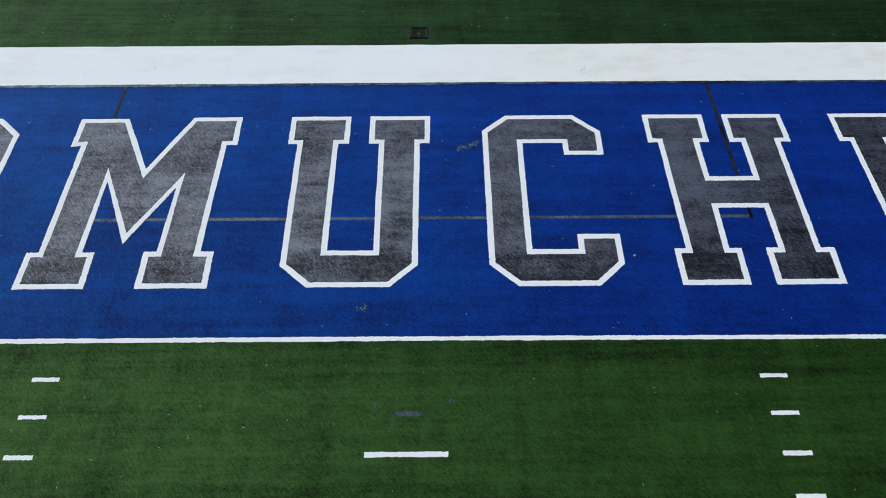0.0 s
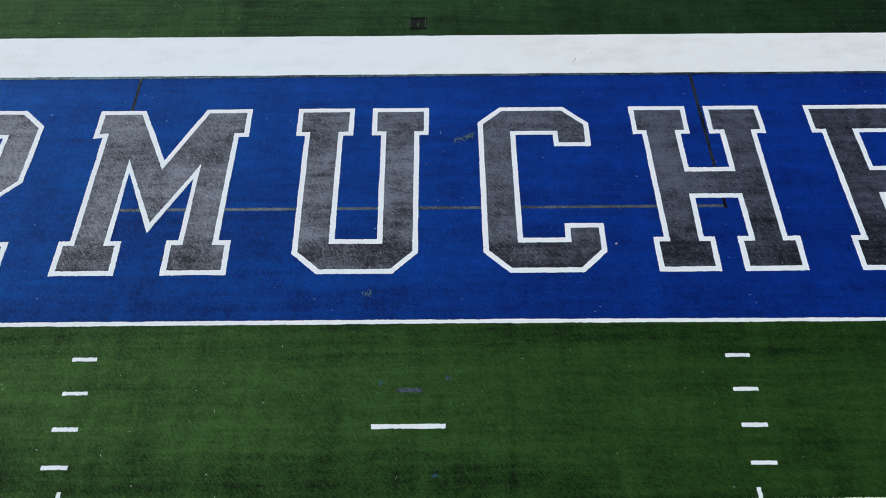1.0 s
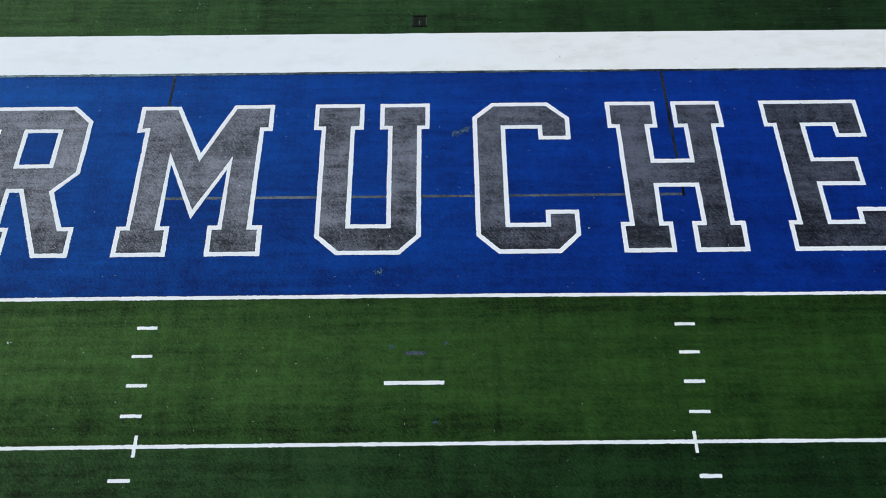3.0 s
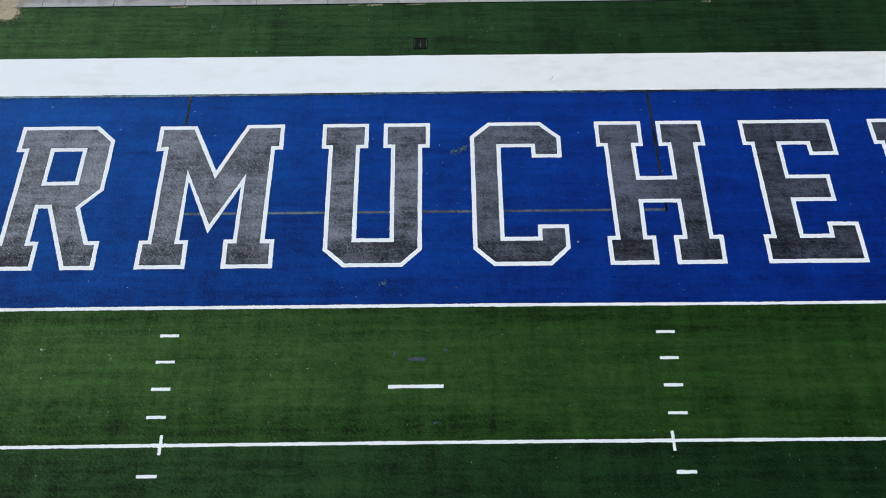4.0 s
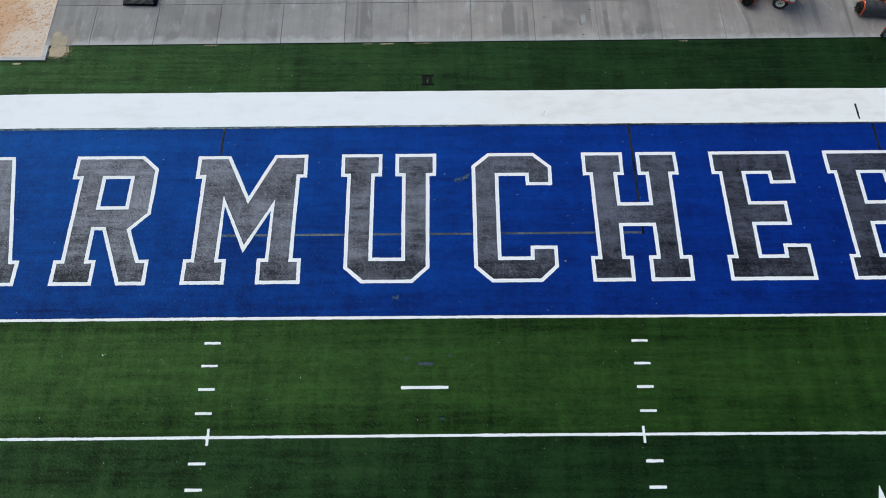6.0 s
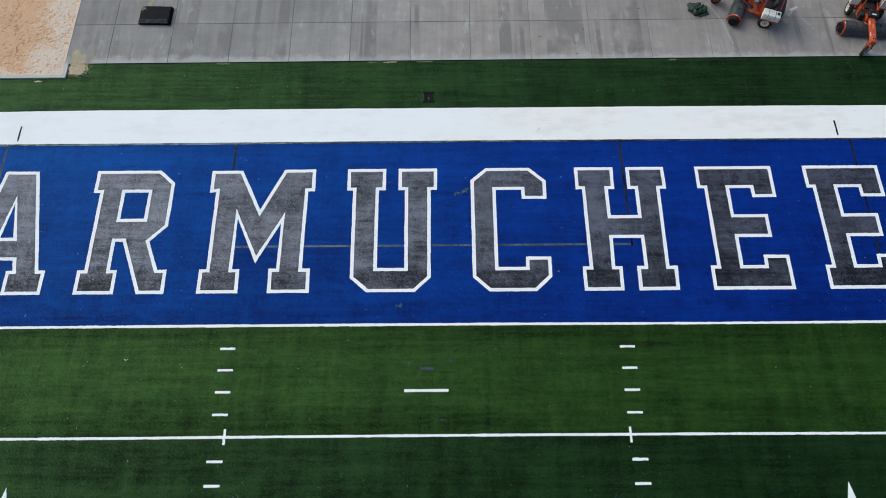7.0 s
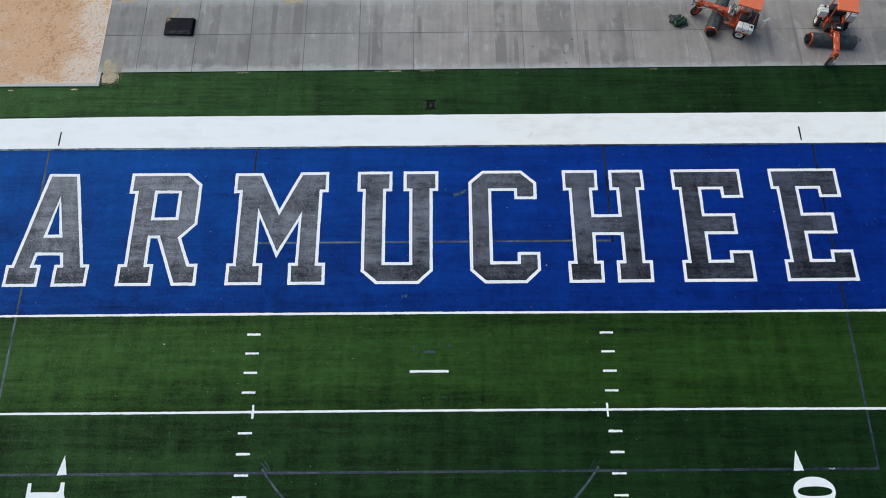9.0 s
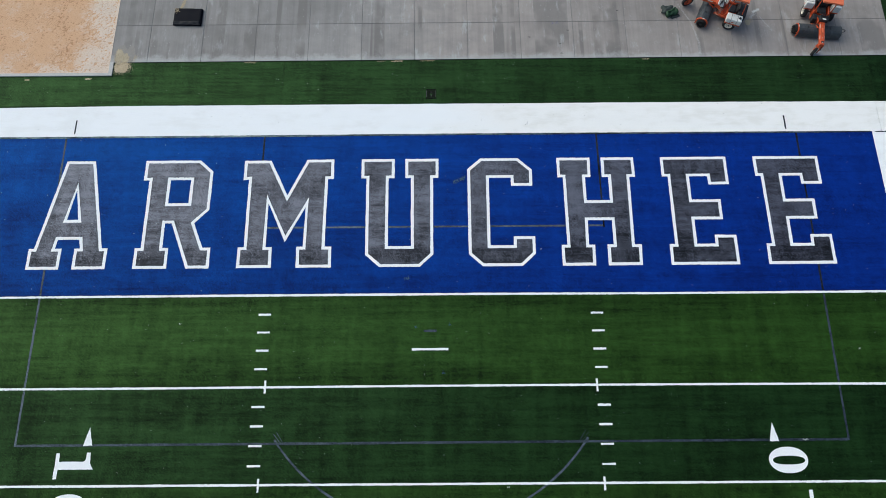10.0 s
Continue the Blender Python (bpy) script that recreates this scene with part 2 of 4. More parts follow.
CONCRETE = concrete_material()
KERB = paint("kerb_concrete", (0.53, 0.51, 0.485), 0.8, 0.0, 0.35, (0.4, 0.37, 0.33), 0.3)
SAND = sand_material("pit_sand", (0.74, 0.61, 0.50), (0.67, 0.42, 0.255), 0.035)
SPILT = sand_material("spilt_sand", (0.55, 0.45, 0.31), (0.43, 0.34, 0.22))
CHALK = paint("chalk_dust", (0.54, 0.54, 0.53), 0.9, 0.0, 0.2, (0.4, 0.4, 0.39), 0.2)
SOIL = turf("ground_grass", (0.012, 0.03, 0.008), (0.06, 0.11, 0.035), 0.2, 0.6, 0.2, 0.8, 0.8, 0.005, shift=37)
ORANGE = paint("orange_paint", (0.57, 0.085, 0.025), 0.45, 0.0, 0.42, (0.13, 0.05, 0.025))
CANOPY = paint("canopy_orange", (0.76, 0.175, 0.075), 0.5, 0.0, 0.08, (0.45, 0.16, 0.08))
RUBBER = paint("tyre_rubber", (0.022, 0.022, 0.023), 0.8, 0.0, 0.5, (0.09, 0.085, 0.08), 0.3)
CREAM = paint("cream_rim", (0.70, 0.66, 0.56), 0.5, 0.0, 0.4, (0.3, 0.25, 0.2))
TANK = paint("white_plastic", (0.74, 0.74, 0.70), 0.4, 0.0, 0.25, (0.45, 0.42, 0.37))
HOOD = paint("grey_rubber_sheet", (0.040, 0.047, 0.053), 0.62, 0.0, 0.5, (0.10, 0.108, 0.115))
BRISTLE = paint("dark_bristle", (0.018, 0.018, 0.019), 0.85, 0.0, 0.4, (0.05, 0.048, 0.045), 0.2)
BLACK = paint("black_vinyl", (0.016, 0.016, 0.018), 0.5, 0.0, 0.25, (0.06, 0.06, 0.06))
WORN_PLATE = paint("worn_orange_plate", (0.42, 0.14, 0.075), 0.6, 0.1, 0.9, (0.42, 0.38, 0.35))
STEEL = paint("bare_steel", (0.45, 0.45, 0.46), 0.4, 0.8, 0.4, (0.16, 0.14, 0.12))
MAT_CLOTH = paint("black_tarpaulin", (0.0036, 0.0042, 0.0085), 0.5, 0.0, 0.25, (0.005, 0.006, 0.012), 0.06)
SHINY = paint("shiny_tarpaulin_edge", (0.006, 0.007, 0.012), 0.34, 0.0, 0.25, (0.010, 0.011, 0.018), 0.2)
GREEN_CLOTH = paint("green_tarpaulin", (0.010, 0.045, 0.014), 0.6, 0.0, 0.3, (0.02, 0.04, 0.025))
GREY_CLOTH = paint("grey_green_mesh_cloth", (0.03, 0.04, 0.036), 0.8, 0.0, 0.4, (0.03, 0.035, 0.034))
ENAMEL = paint("pale_grey_enamel", (0.52, 0.52, 0.50), 0.5, 0.0, 0.45)
PIT_BLACK = paint("matt_black_plastic_and_gap_shade", (0.005, 0.005, 0.005), 0.9, 0.0, 0.2, (0.012, 0.012, 0.012), 0.1)
DULL = paint("worn_grey_plastic", (0.10, 0.11, 0.105), 0.7, 0.0, 0.4)
LINT = paint("pale_fibre", (0.62, 0.66, 0.62), 0.8, 0.0, 0.2)
LEAFY = paint("yellow_green_fibre", (0.17, 0.27, 0.09), 0.7, 0.0, 0.25, (0.09, 0.14, 0.05))
BLUE_BIT = paint("blue_fibre", (0.03, 0.07, 0.3), 0.7, 0.0, 0.2, (0.02, 0.03, 0.1))
DARK_BIT = paint("dark_litter", (0.03, 0.03, 0.028), 0.8, 0.0, 0.2)


# ---- mesh helpers ----
def thing(name, label, category, m=None, group="", kind=""):
    ob = tagged(new(name), label, category, group, kind)
    if m is not None:
        ob.matrix_world = m
    return ob


def finish(name, bm, material, parent=None, label="", smooth=False):
    mesh = bpy.data.meshes.new(name)
    bm.to_mesh(mesh)
    bm.free()
    mesh.materials.append(material)
    if smooth:
        for p in mesh.polygons:
            p.use_smooth = True
    ob = new(name, mesh)
    ob.parent = parent
    return tagged(ob, label)


def part(name, bm, material, parent, label="", smooth=False):
    return finish(name, bm, material, parent, label, smooth)


def from_lists(name, verts, faces, material, parent=None, label="", smooth=False):
    mesh = bpy.data.meshes.new(name)
    mesh.from_pydata([tuple(v) for v in verts], [], faces)
    mesh.materials.append(material)
    if smooth:
        for p in mesh.polygons:
            p.use_smooth = True
    ob = new(name, mesh)
    ob.parent = parent
    return tagged(ob, label)


def area(loop):
    return 0.5 * sum(loop[i - 1][0] * p[1] - p[0] * loop[i - 1][1] for i, p in enumerate(loop))


def inset(loop, d):
    """The loop moved inwards by d (outwards where d is negative), with mitred corners. Any winding."""
    side = 1 if area(loop) > 0 else -1
    out = []
    for i, p in enumerate(loop):
        a, b = Vector(loop[i - 1]), Vector(loop[(i + 1) % len(loop)])
        p = Vector(p)
        u, v = (p - a).normalized(), (b - p).normalized()
        n1, n2 = Vector((-u.y, u.x)) * side, Vector((-v.y, v.x)) * side
        k = n1 + n2
        out.append(tuple(p + k * (2 * d / max(k.length_squared, 0.25))))
    return out


def ragged(loop, seed, step=0.02, rough=0.007, wander=0.006):
    """The loop cut into short steps with the uneven edge of cut and glued turf."""
    out = []
    chance = random.Random(int(seed * 100) + len(loop))
    for i, p in enumerate(loop):
        a, b = Vector(p), Vector(loop[(i + 1) % len(loop)])
        length = (b - a).length
        u = (b - a) / length
        side = Vector((-u.y, u.x))
        count = max(2, int(length / step))
        for k in range(count):
            q = a + u * (length * k / count)
            w = wander * noise.noise((q.x * 1.3 + seed, q.y * 1.3, 1.7)) * 2
            w += rough * (0.9 * noise.noise((q.x * 9 + seed, q.y * 9, 3.3)) + 0.6 * noise.noise((q.x * 23 + seed, q.y * 23, 5.1)) + chance.uniform(-1.0, 1.0))
            # steady at the corners
            w *= min(1.0, min(k, count - k) * length / count / 0.05)
            out.append(tuple(q + side * w))
    return out


def sheet(loops, z, drop, bm=None):
    """A flat piece with an outer loop and holes, its top at z, with edges that go down by drop."""
    bm = bm or bmesh.new()
    flat = [p for loop in loops for p in loop]
    verts = [bm.verts.new((x, y, z)) for x, y in flat]
    for tri in tessellate_polygon([[Vector((x, y, 0)) for x, y in loop] for loop in loops]):
        a, b, c = (flat[k] for k in tri)
        turn = (b[0] - a[0]) * (c[1] - a[1]) - (b[1] - a[1]) * (c[0] - a[0])
        try:
            bm.faces.new([verts[k] for k in (tri if turn > 0 else tri[::-1])])
        except ValueError:
            pass
    first = 0
    for number, loop in enumerate(loops):
        low = [bm.verts.new((x, y, z - drop)) for x, y in loop]
        up = verts[first:first + len(loop)]
        first += len(loop)
        forward = (area(loop) > 0) == (number == 0)
        for k in range(len(loop)):
            q = (up[k], low[k], low[(k + 1) % len(loop)], up[(k + 1) % len(loop)])
            bm.faces.new(q if forward else q[::-1])
    return bm


def rect(x0, y0, x1, y1, slope=0.0):
    return [(x0, y0 + slope * x0), (x1, y0 + slope * x1), (x1, y1 + slope * x1), (x0, y1 + slope * x0)]


def box(x0, y0, z0, x1, y1, z1, bevel=0.0, bm=None, segments=2):
    bm = bm or bmesh.new()
    made = bmesh.ops.create_cube(bm, size=1.0)["verts"]
    bmesh.ops.transform(bm, matrix=Matrix.LocRotScale(((x0 + x1) / 2, (y0 + y1) / 2, (z0 + z1) / 2), None, (x1 - x0, y1 - y0, z1 - z0)), verts=made)
    if bevel:
        edges = list({e for v in made for e in v.link_edges})
        bmesh.ops.bevel(bm, geom=edges, offset=bevel, segments=segments, affect="EDGES", profile=0.5)
    return bm


def rod(a, b, radius, sides=10, bm=None, radius2=None):
    """A round bar from a to b."""
    bm = bm or bmesh.new()
    a, b = Vector(a), Vector(b)
    m = Matrix.Translation((a + b) / 2) @ (b - a).to_track_quat("Z", "Y").to_matrix().to_4x4()
    bmesh.ops.create_cone(bm, cap_ends=True, segments=sides, radius1=radius, radius2=radius if radius2 is None else radius2, depth=(b - a).length, matrix=m)
    return bm


def beam(a, b, width, height, bevel=0.012, bm=None):
    """A square bar from a to b, its height as near to upright as it can be."""
    a, b = Vector(a), Vector(b)
    m = Matrix.Translation((a + b) / 2) @ (b - a).to_track_quat("X", "Z").to_matrix().to_4x4()
    piece = box(-(b - a).length / 2, -width / 2, -height / 2, (b - a).length / 2, width / 2, height / 2, bevel)
    bmesh.ops.transform(piece, matrix=m, verts=piece.verts)
    if bm is None:
        return piece
    mesh = bpy.data.meshes.new("joined")
    piece.to_mesh(mesh)
    piece.free()
    bm.from_mesh(mesh)
    bpy.data.meshes.remove(mesh)
    return bm


def lathe(profile, axis="Y", sides=28, bm=None, arc=(0.0, 360.0)):
    """A body of revolution about an axis through the origin. profile: (along, radius) pairs."""
    bm = bm or bmesh.new()
    whole = arc[1] - arc[0] >= 360
    count = sides if whole else sides + 1
    rings = []
    for k in range(count):
        t = radians(arc[0] + (arc[1] - arc[0]) * k / sides)
        ring = []
        for s, r in profile:
            c = (s, r * math.cos(t), r * math.sin(t)) if axis == "X" else (r * math.cos(t), s, r * math.sin(t)) if axis == "Y" else (r * math.cos(t), r * math.sin(t), s)
            ring.append(bm.verts.new(c))
        rings.append(ring)
    for k in range(sides):
        a, b = rings[k], rings[(k + 1) % count]
        for j in range(len(profile) - 1):
            bm.faces.new((a[j], a[j + 1], b[j + 1], b[j]))
    bmesh.ops.recalc_face_normals(bm, faces=bm.faces)
    return bm


def moved(bm, m):
    bmesh.ops.transform(bm, matrix=m, verts=bm.verts)
    return bm


# ---- the ground and the turf carpets ----
YARD = 0.9144
SLOPE = -0.0015                     # the lines run this much out of true with the end line
ground = finish("ground", sheet([rect(-900, -900, 900, 900)], -0.04, 0.05), SOIL)
tagged(ground, "flat grassy ground around the sports field", "ground", kind="structure")

field = thing("turf_field", "artificial grass playing field of wide green and blue carpets", "field", kind="structure")


def carpet(loop, material, label, seed, z=0.0):
    return part("turf_panel", sheet([ragged(loop, seed, 0.12, 0.004, 0.004)], z, 0.03), material, field, label)


carpet(rect(-24.38, 0.0, 24.38, 9.144), BLUE, "royal blue end zone turf", 1)
carpet(rect(-24.38, -5 * YARD - 0.06, 24.38, 0.0), GREEN_A, "light green turf", 2)
carpet(rect(-24.38, -10 * YARD - 0.06, 24.38, -5 * YARD - 0.06), GREEN_B, "dark green turf", 3)
carpet(rect(-24.38, -15 * YARD, 24.38, -10 * YARD - 0.06), GREEN_A, "light green turf", 4)
carpet(rect(-30.0, 11.07, 25.05, 15.0), GREEN_C, "dark streaked green turf", 5)
carpet(rect(25.05, 11.07, 30.0, 15.0), GREEN_B, "dark green turf", 6)
carpet(rect(-30.0, 15.0, 30.0, 24.0), GREEN_C, "dark streaked green turf", 7, -0.006)
carpet(rect(26.21, -15 * YARD, 30.0, 11.07), GREEN_C, "dark green turf", 8)
carpet(rect(-30.0, -15 * YARD, -26.21, 11.07), GREEN_C, "dark green turf", 9)

border = thing("white_border", "broad white turf border around the playing field", "border", kind="structure")
part("border_strip", sheet([ragged([(-26.21, 9.144), (24.93, 9.144), (24.93, 11.03), (12.0, 11.06), (-17.0, 11.06), (-26.21, 10.97)], 11)], 0.003, 0.03), BORDER_WHITE, border)
part("border_strip", sheet([ragged(rect(24.945, 9.144, 26.21, 11.03), 12)], 0.003, 0.03), BORDER_WHITE, border)
for s, seed in ((1, 13), (-1, 14)):
    x0, x1 = sorted((s * 24.38, s * 26.21))
    part("border_strip", sheet([ragged(rect(x0, -15 * YARD, x1, 9.144), seed)], 0.003, 0.03), WHITE, border)


def line(name, loop, material, label, category, seed, z=0.005, group="", rough=0.011):
    ob = finish(name, sheet([ragged(loop, seed, 0.016, rough, 0.006)], z, 0.006), material)
    return tagged(ob, label, category, group)


# football lines
line("goal_line", [(-24.36, -0.02), (2.0, -0.02), (12.0, -0.05), (24.36, -0.05), (24.36, 0.07), (12.0, 0.055), (2.0, 0.098), (-10.0, 0.105), (-24.36, 0.075)], WHITE, "white goal line between blue and green turf", "line", 21)


def bowed(low, high, bow, count=24):
    """A long line that sags towards both ends; bow: its rise near the middle."""
    xs = [-24.36 + 48.72 * k / count for k in range(count + 1)]
    rise = [SLOPE * x + bow * max(0.0, 1.0 - ((x - 6.0) / 19.0) ** 2) for x in xs]
    return [(x, low + r) for x, r in zip(xs, rise)] + [(x, high + r) for x, r in zip(xs[::-1], rise[::-1])]


for k in (5, 10):
    rise = 0.06 if k == 10 else 0.0
    line("yard_line", bowed(-k * YARD - 0.107 + rise, -k * YARD - 0.003 + rise, 0.045 if k == 5 else 0.0), WHITE, "white yard line across the green turf", "line", 22 + k, group="yard lines")
    for s in (-1, 1):
        y = -k * YARD - 0.02 + SLOPE * s * 8.13
        line("hash_tick", rect(s * 8.12 - 0.05, y - 0.31, s * 8.12 + 0.05, y + 0.31), WHITE, "short white tick across the yard line", "line", 40 + k + s, 0.009, "yard line ticks")
for k in (1, 2, 3, 4, 6, 7, 8, 9, 11, 12, 13, 14):
    for s in (-1, 1):
        y = -k * YARD - 0.06 + SLOPE * s * 8.4
        x0, x1 = sorted((s * 8.08, s * 8.71))
        line("hash_mark", rect(x0, y - 0.05, x1, y + 0.05), WHITE, "short white hash mark on green turf", "line", 60 + k * 3 + s, group="hash marks")
line("try_mark", rect(-0.96, -2.84, 0.86, -2.725), WHITE, "white conversion mark on green turf", "line", 90)

# soccer lines in faded black
WORN = "worn grey soccer line on the turf"
BLACKS = "faded black soccer line on the turf"
line("soccer_goal_line", [(-24.3, 9.055), (-10.0, 9.06), (2.0, 9.09), (24.3, 9.08), (24.3, 9.17), (2.0, 9.19), (-10.0, 9.165), (-24.3, 9.16)], EDGE_LINE, BLACKS, "line", 101, 0.007, "soccer lines")
line("soccer_goal_line", rect(24.56, 9.09, 26.2, 9.16), BLACK_LINE, BLACKS, "line", 102, 0.006, "soccer lines")
for s in (-1, 1):
    x = s * 9.13
    line("goal_area_line", rect(x - 0.05, 3.62, x + 0.05, 9.09), BLACK_LINE, BLACKS, "line", 103 + s, 0.0035, "soccer lines")
    a, b = (-19.83, -20.05) if s < 0 else (19.93, 20.17)
    c = a + (b - a) * 7.28 / 16.36
    line("penalty_area_line", [(a - 0.05, -7.3), (a + 0.05, -7.3), (c + 0.05, -0.02), (c - 0.05, -0.02)], WORN_LINE if s < 0 else DIM_LINE, WORN, "line", 107 + s, 0.0035, "soccer lines")
    line("penalty_area_line", [(c - 0.05, 0.1), (c + 0.05, 0.1), (b + 0.05, 9.06), (b - 0.05, 9.06)], DIM_LINE if s < 0 else BLACK_LINE, BLACKS, "line", 113 + s, 0.0035, "soccer lines")
    x = s * 19.65
    line("corner_tick", rect(x - 0.035, 9.33, x + 0.035, 10.17), BLACK_LINE, "short black tick on the white turf border", "line", 110 + s, 0.006, "border ticks")
line("goal_area_line", rect(-9.08, 3.67, 9.08, 3.77), WORN_LINE, WORN, "line", 115, 0.003, "soccer lines")
line("penalty_area_line", rect(-19.78, -7.32, 19.88, -7.21), DIM_LINE, WORN, "line", 116, 0.0035, "soccer lines")
line("penalty_spot", rect(-0.36, -1.91, 0.28, -1.80), DIM_LINE, "faded black penalty mark on green turf", "line", 117, 0.0035)
arc = []
for radius, angles in ((9.1, range(215, 326, 2)), (9.2, range(325, 214, -2))):
    arc += [(radius * math.cos(radians(d)), -1.83 + radius * math.sin(radians(d))) for d in angles]
line("penalty_arc", arc, WORN_LINE, "worn grey curved soccer line on green turf", "line", 118, 0.003, "soccer lines")

for s in (-1, 1):
    for k, x in enumerate((7.42, 7.55)):
        line("frayed_strand", [(s * x - 0.013, -6.72 - 0.1 * k), (s * x + 0.013, -6.72 - 0.1 * k), (s * (x - 0.32) + 0.016, -7.2), (s * (x - 0.32) - 0.016, -7.2)], WORN_LINE if s < 0 else DIM_LINE, "thin frayed strand of a worn soccer line", "line", 119 + k, 0.0045, "soccer lines", 0.004)

# the ten-yard numerals and their arrows
ONE = [(-17.78, -7.62), (-17.63, -7.62), (-17.61, -8.0), (-16.45, -8.0), (-16.37, -7.93), (-16.35, -7.59), (-16.17, -7.59), (-16.12, -8.1), (-15.96, -8.37), (-17.61, -8.37), (-17.63, -8.79), (-17.79, -8.79)]


def turned(loop):
    return [(-x, -2 * 9.16 - y) for x, y in loop]


def ring(cx, cy, rx, ry, power=1.0, count=64):
    out = []
    for k in range(count):
        c, s = math.cos(2 * math.pi * k / count), math.sin(2 * math.pi * k / count)
        out.append((cx + rx * math.copysign(abs(c) ** power, c), cy + ry * math.copysign(abs(s) ** power, s)))
    return out


ZERO, ZERO_HOLE = ring(16.9, -8.19, 0.92, 0.60, 0.97), ring(16.92, -8.2, 0.76, 0.2, 0.88)
for loops, word in (([ONE], "1"), ([ZERO, ZERO_HOLE], "0"), ([turned(ONE)], "1"), ([[(x, y + 0.07) for x, y in turned(ZERO)], [(x, y + 0.07) for x, y in turned(ZERO_HOLE)]], "0")):
    ob = finish("yard_number", sheet([ragged(l, 130, 0.016, 0.011, 0.008) for l in loops], 0.006, 0.007), WHITE)
    tagged(ob, "white numeral " + word + " inlaid in green turf", "number", "yard numbers")
for loop in ([(-16.37, -6.44), (-16.59, -7.3), (-16.15, -7.28)], [(16.37, -6.46), (16.14, -7.33), (16.6, -7.33)]):
    line("direction_arrow", loop, WHITE, "small white triangular arrow on green turf", "arrow", 140, 0.0075, "direction arrows")

# ---- the word in the end zone: grey letters with white edges ----
B0, B1, B2, B3, B4, B5, B6, B7 = 1.51, 2.65, 3.14, 4.01, 5.15, 6.02, 6.50, 7.66     # heights that the letters share
EDGE = 0.155


def letter(word, x, outer, holes=()):
    """outer, holes: loops with x counted from the letter's edge."""
    seed = x * 3.1
    outer = [(x + a, b) for a, b in outer]
    holes = [[(x + a, b) for a, b in h] for h in holes]
    ob = thing("turf_letter", "grey turf letter " + word + " with white outline inlaid in blue turf", "letter", group="letters of the end zone word")
    core, bays = inset(outer, EDGE), [inset(h, -EDGE) for h in holes]
    part("letter_face", sheet([ragged(core, seed, 0.05, 0.002, 0.004)] + [ragged(h, seed, 0.05, 0.002, 0.004) for h in bays], 0.006, 0.008), GREY, ob, "grey turf face")
    bm = sheet([ragged(outer, seed + 2, 0.014, 0.011, 0.006), ragged(core, seed + 5, 0.014, 0.011, 0.005)], 0.009, 0.01)
    for h, bay in zip(holes, bays):
        sheet([ragged(bay, seed + 7, 0.014, 0.011, 0.005), ragged(h, seed + 9, 0.014, 0.011, 0.006)], 0.009, 0.01, bm)
    part("letter_outline", bm, WHITE, ob, "white turf outline")


letter("A", -20.96, [(0, B0), (0, B1), (0.27, B1), (1.2, B7), (2.75, B7), (3.8, B1), (4.1, B1), (4.1, B0), (2.38, B0), (2.38, B1), (2.65, B1), (2.56, B2), (1.44, B2), (1.36, B1), (1.71, B1), (1.71, B0)],
       [[(1.72, 4.25), (2.32, 4.25), (2.0, 5.97)]])
letter("R", -15.46, [(0.02, B0), (0.02, B1), (0.33, B1), (0.31, B6), (0, B6), (0, B7), (2.97, B7), (3.70, 6.99), (3.70, 4.76), (2.97, B3), (3.54, B1), (3.96, B1), (3.97, B0), (2.78, B0), (1.78, B3), (1.44, B3), (1.45, B1), (1.77, B1), (1.78, B0)],
       [[(1.46, B4), (2.55, B4), (2.55, B6), (1.46, B6)]])
letter("M", -10.09, [(0.02, B0), (0.02, B1), (0.33, B1), (0.3, B6), (0, B6 - 0.03), (0, B7 - 0.045), (1.43, B7 - 0.04), (2.42, 5.57), (3.39, B7 - 0.01), (4.85, B7), (4.87, B6), (4.56, B6), (4.54, B1), (4.9, B1), (4.92, B0), (3.1, B0), (3.07, B1), (3.4, B1), (3.44, 4.88), (2.45, 2.91), (1.45, 5.12), (1.47, B1), (1.79, B1), (1.82, B0)])
letter("U", -3.75, [(0.33, 2.17), (0.29, B6 + 0.02), (0.02, B6 + 0.02), (0, B7), (1.8, B7), (1.8, B6 + 0.02), (1.49, B6 + 0.02), (1.5, B1), (2.71, B1), (2.69, B6 + 0.02), (2.39, B6 + 0.02), (2.38, B7), (4.18, B7), (4.17, B6 + 0.02), (3.88, B6 + 0.02), (3.88, 2.17), (3.18, B0), (1.08, B0)])
letter("C", 1.98, [(0, 2.17), (0, 7.02), (0.72, B7), (2.76, B7), (3.5, 6.98), (3.48, B5), (2.34, B5), (2.34, B6), (1.16, B6), (1.14, B1), (2.36, B1), (2.37, B2), (3.49, B2), (3.49, 2.18), (2.78, B0), (0.72, B0)])
letter("H", 6.83, [(0, B0), (0, B1), (0.31, B1), (0.3, B6), (0.01, B6), (0.02, B7), (1.83, B7), (1.8, B6), (1.5, B6), (1.5, B4), (2.74, B4), (2.75, B6), (2.41, B6), (2.43, B7), (4.2, B7), (4.2, B6), (3.90, B6), (3.83, B1), (4.18, B1), (4.15, B0), (2.38, B0), (2.4, B1), (2.73, B1), (2.74, B3), (1.47, B3), (1.44, B1), (1.76, B1), (1.73, B0)])
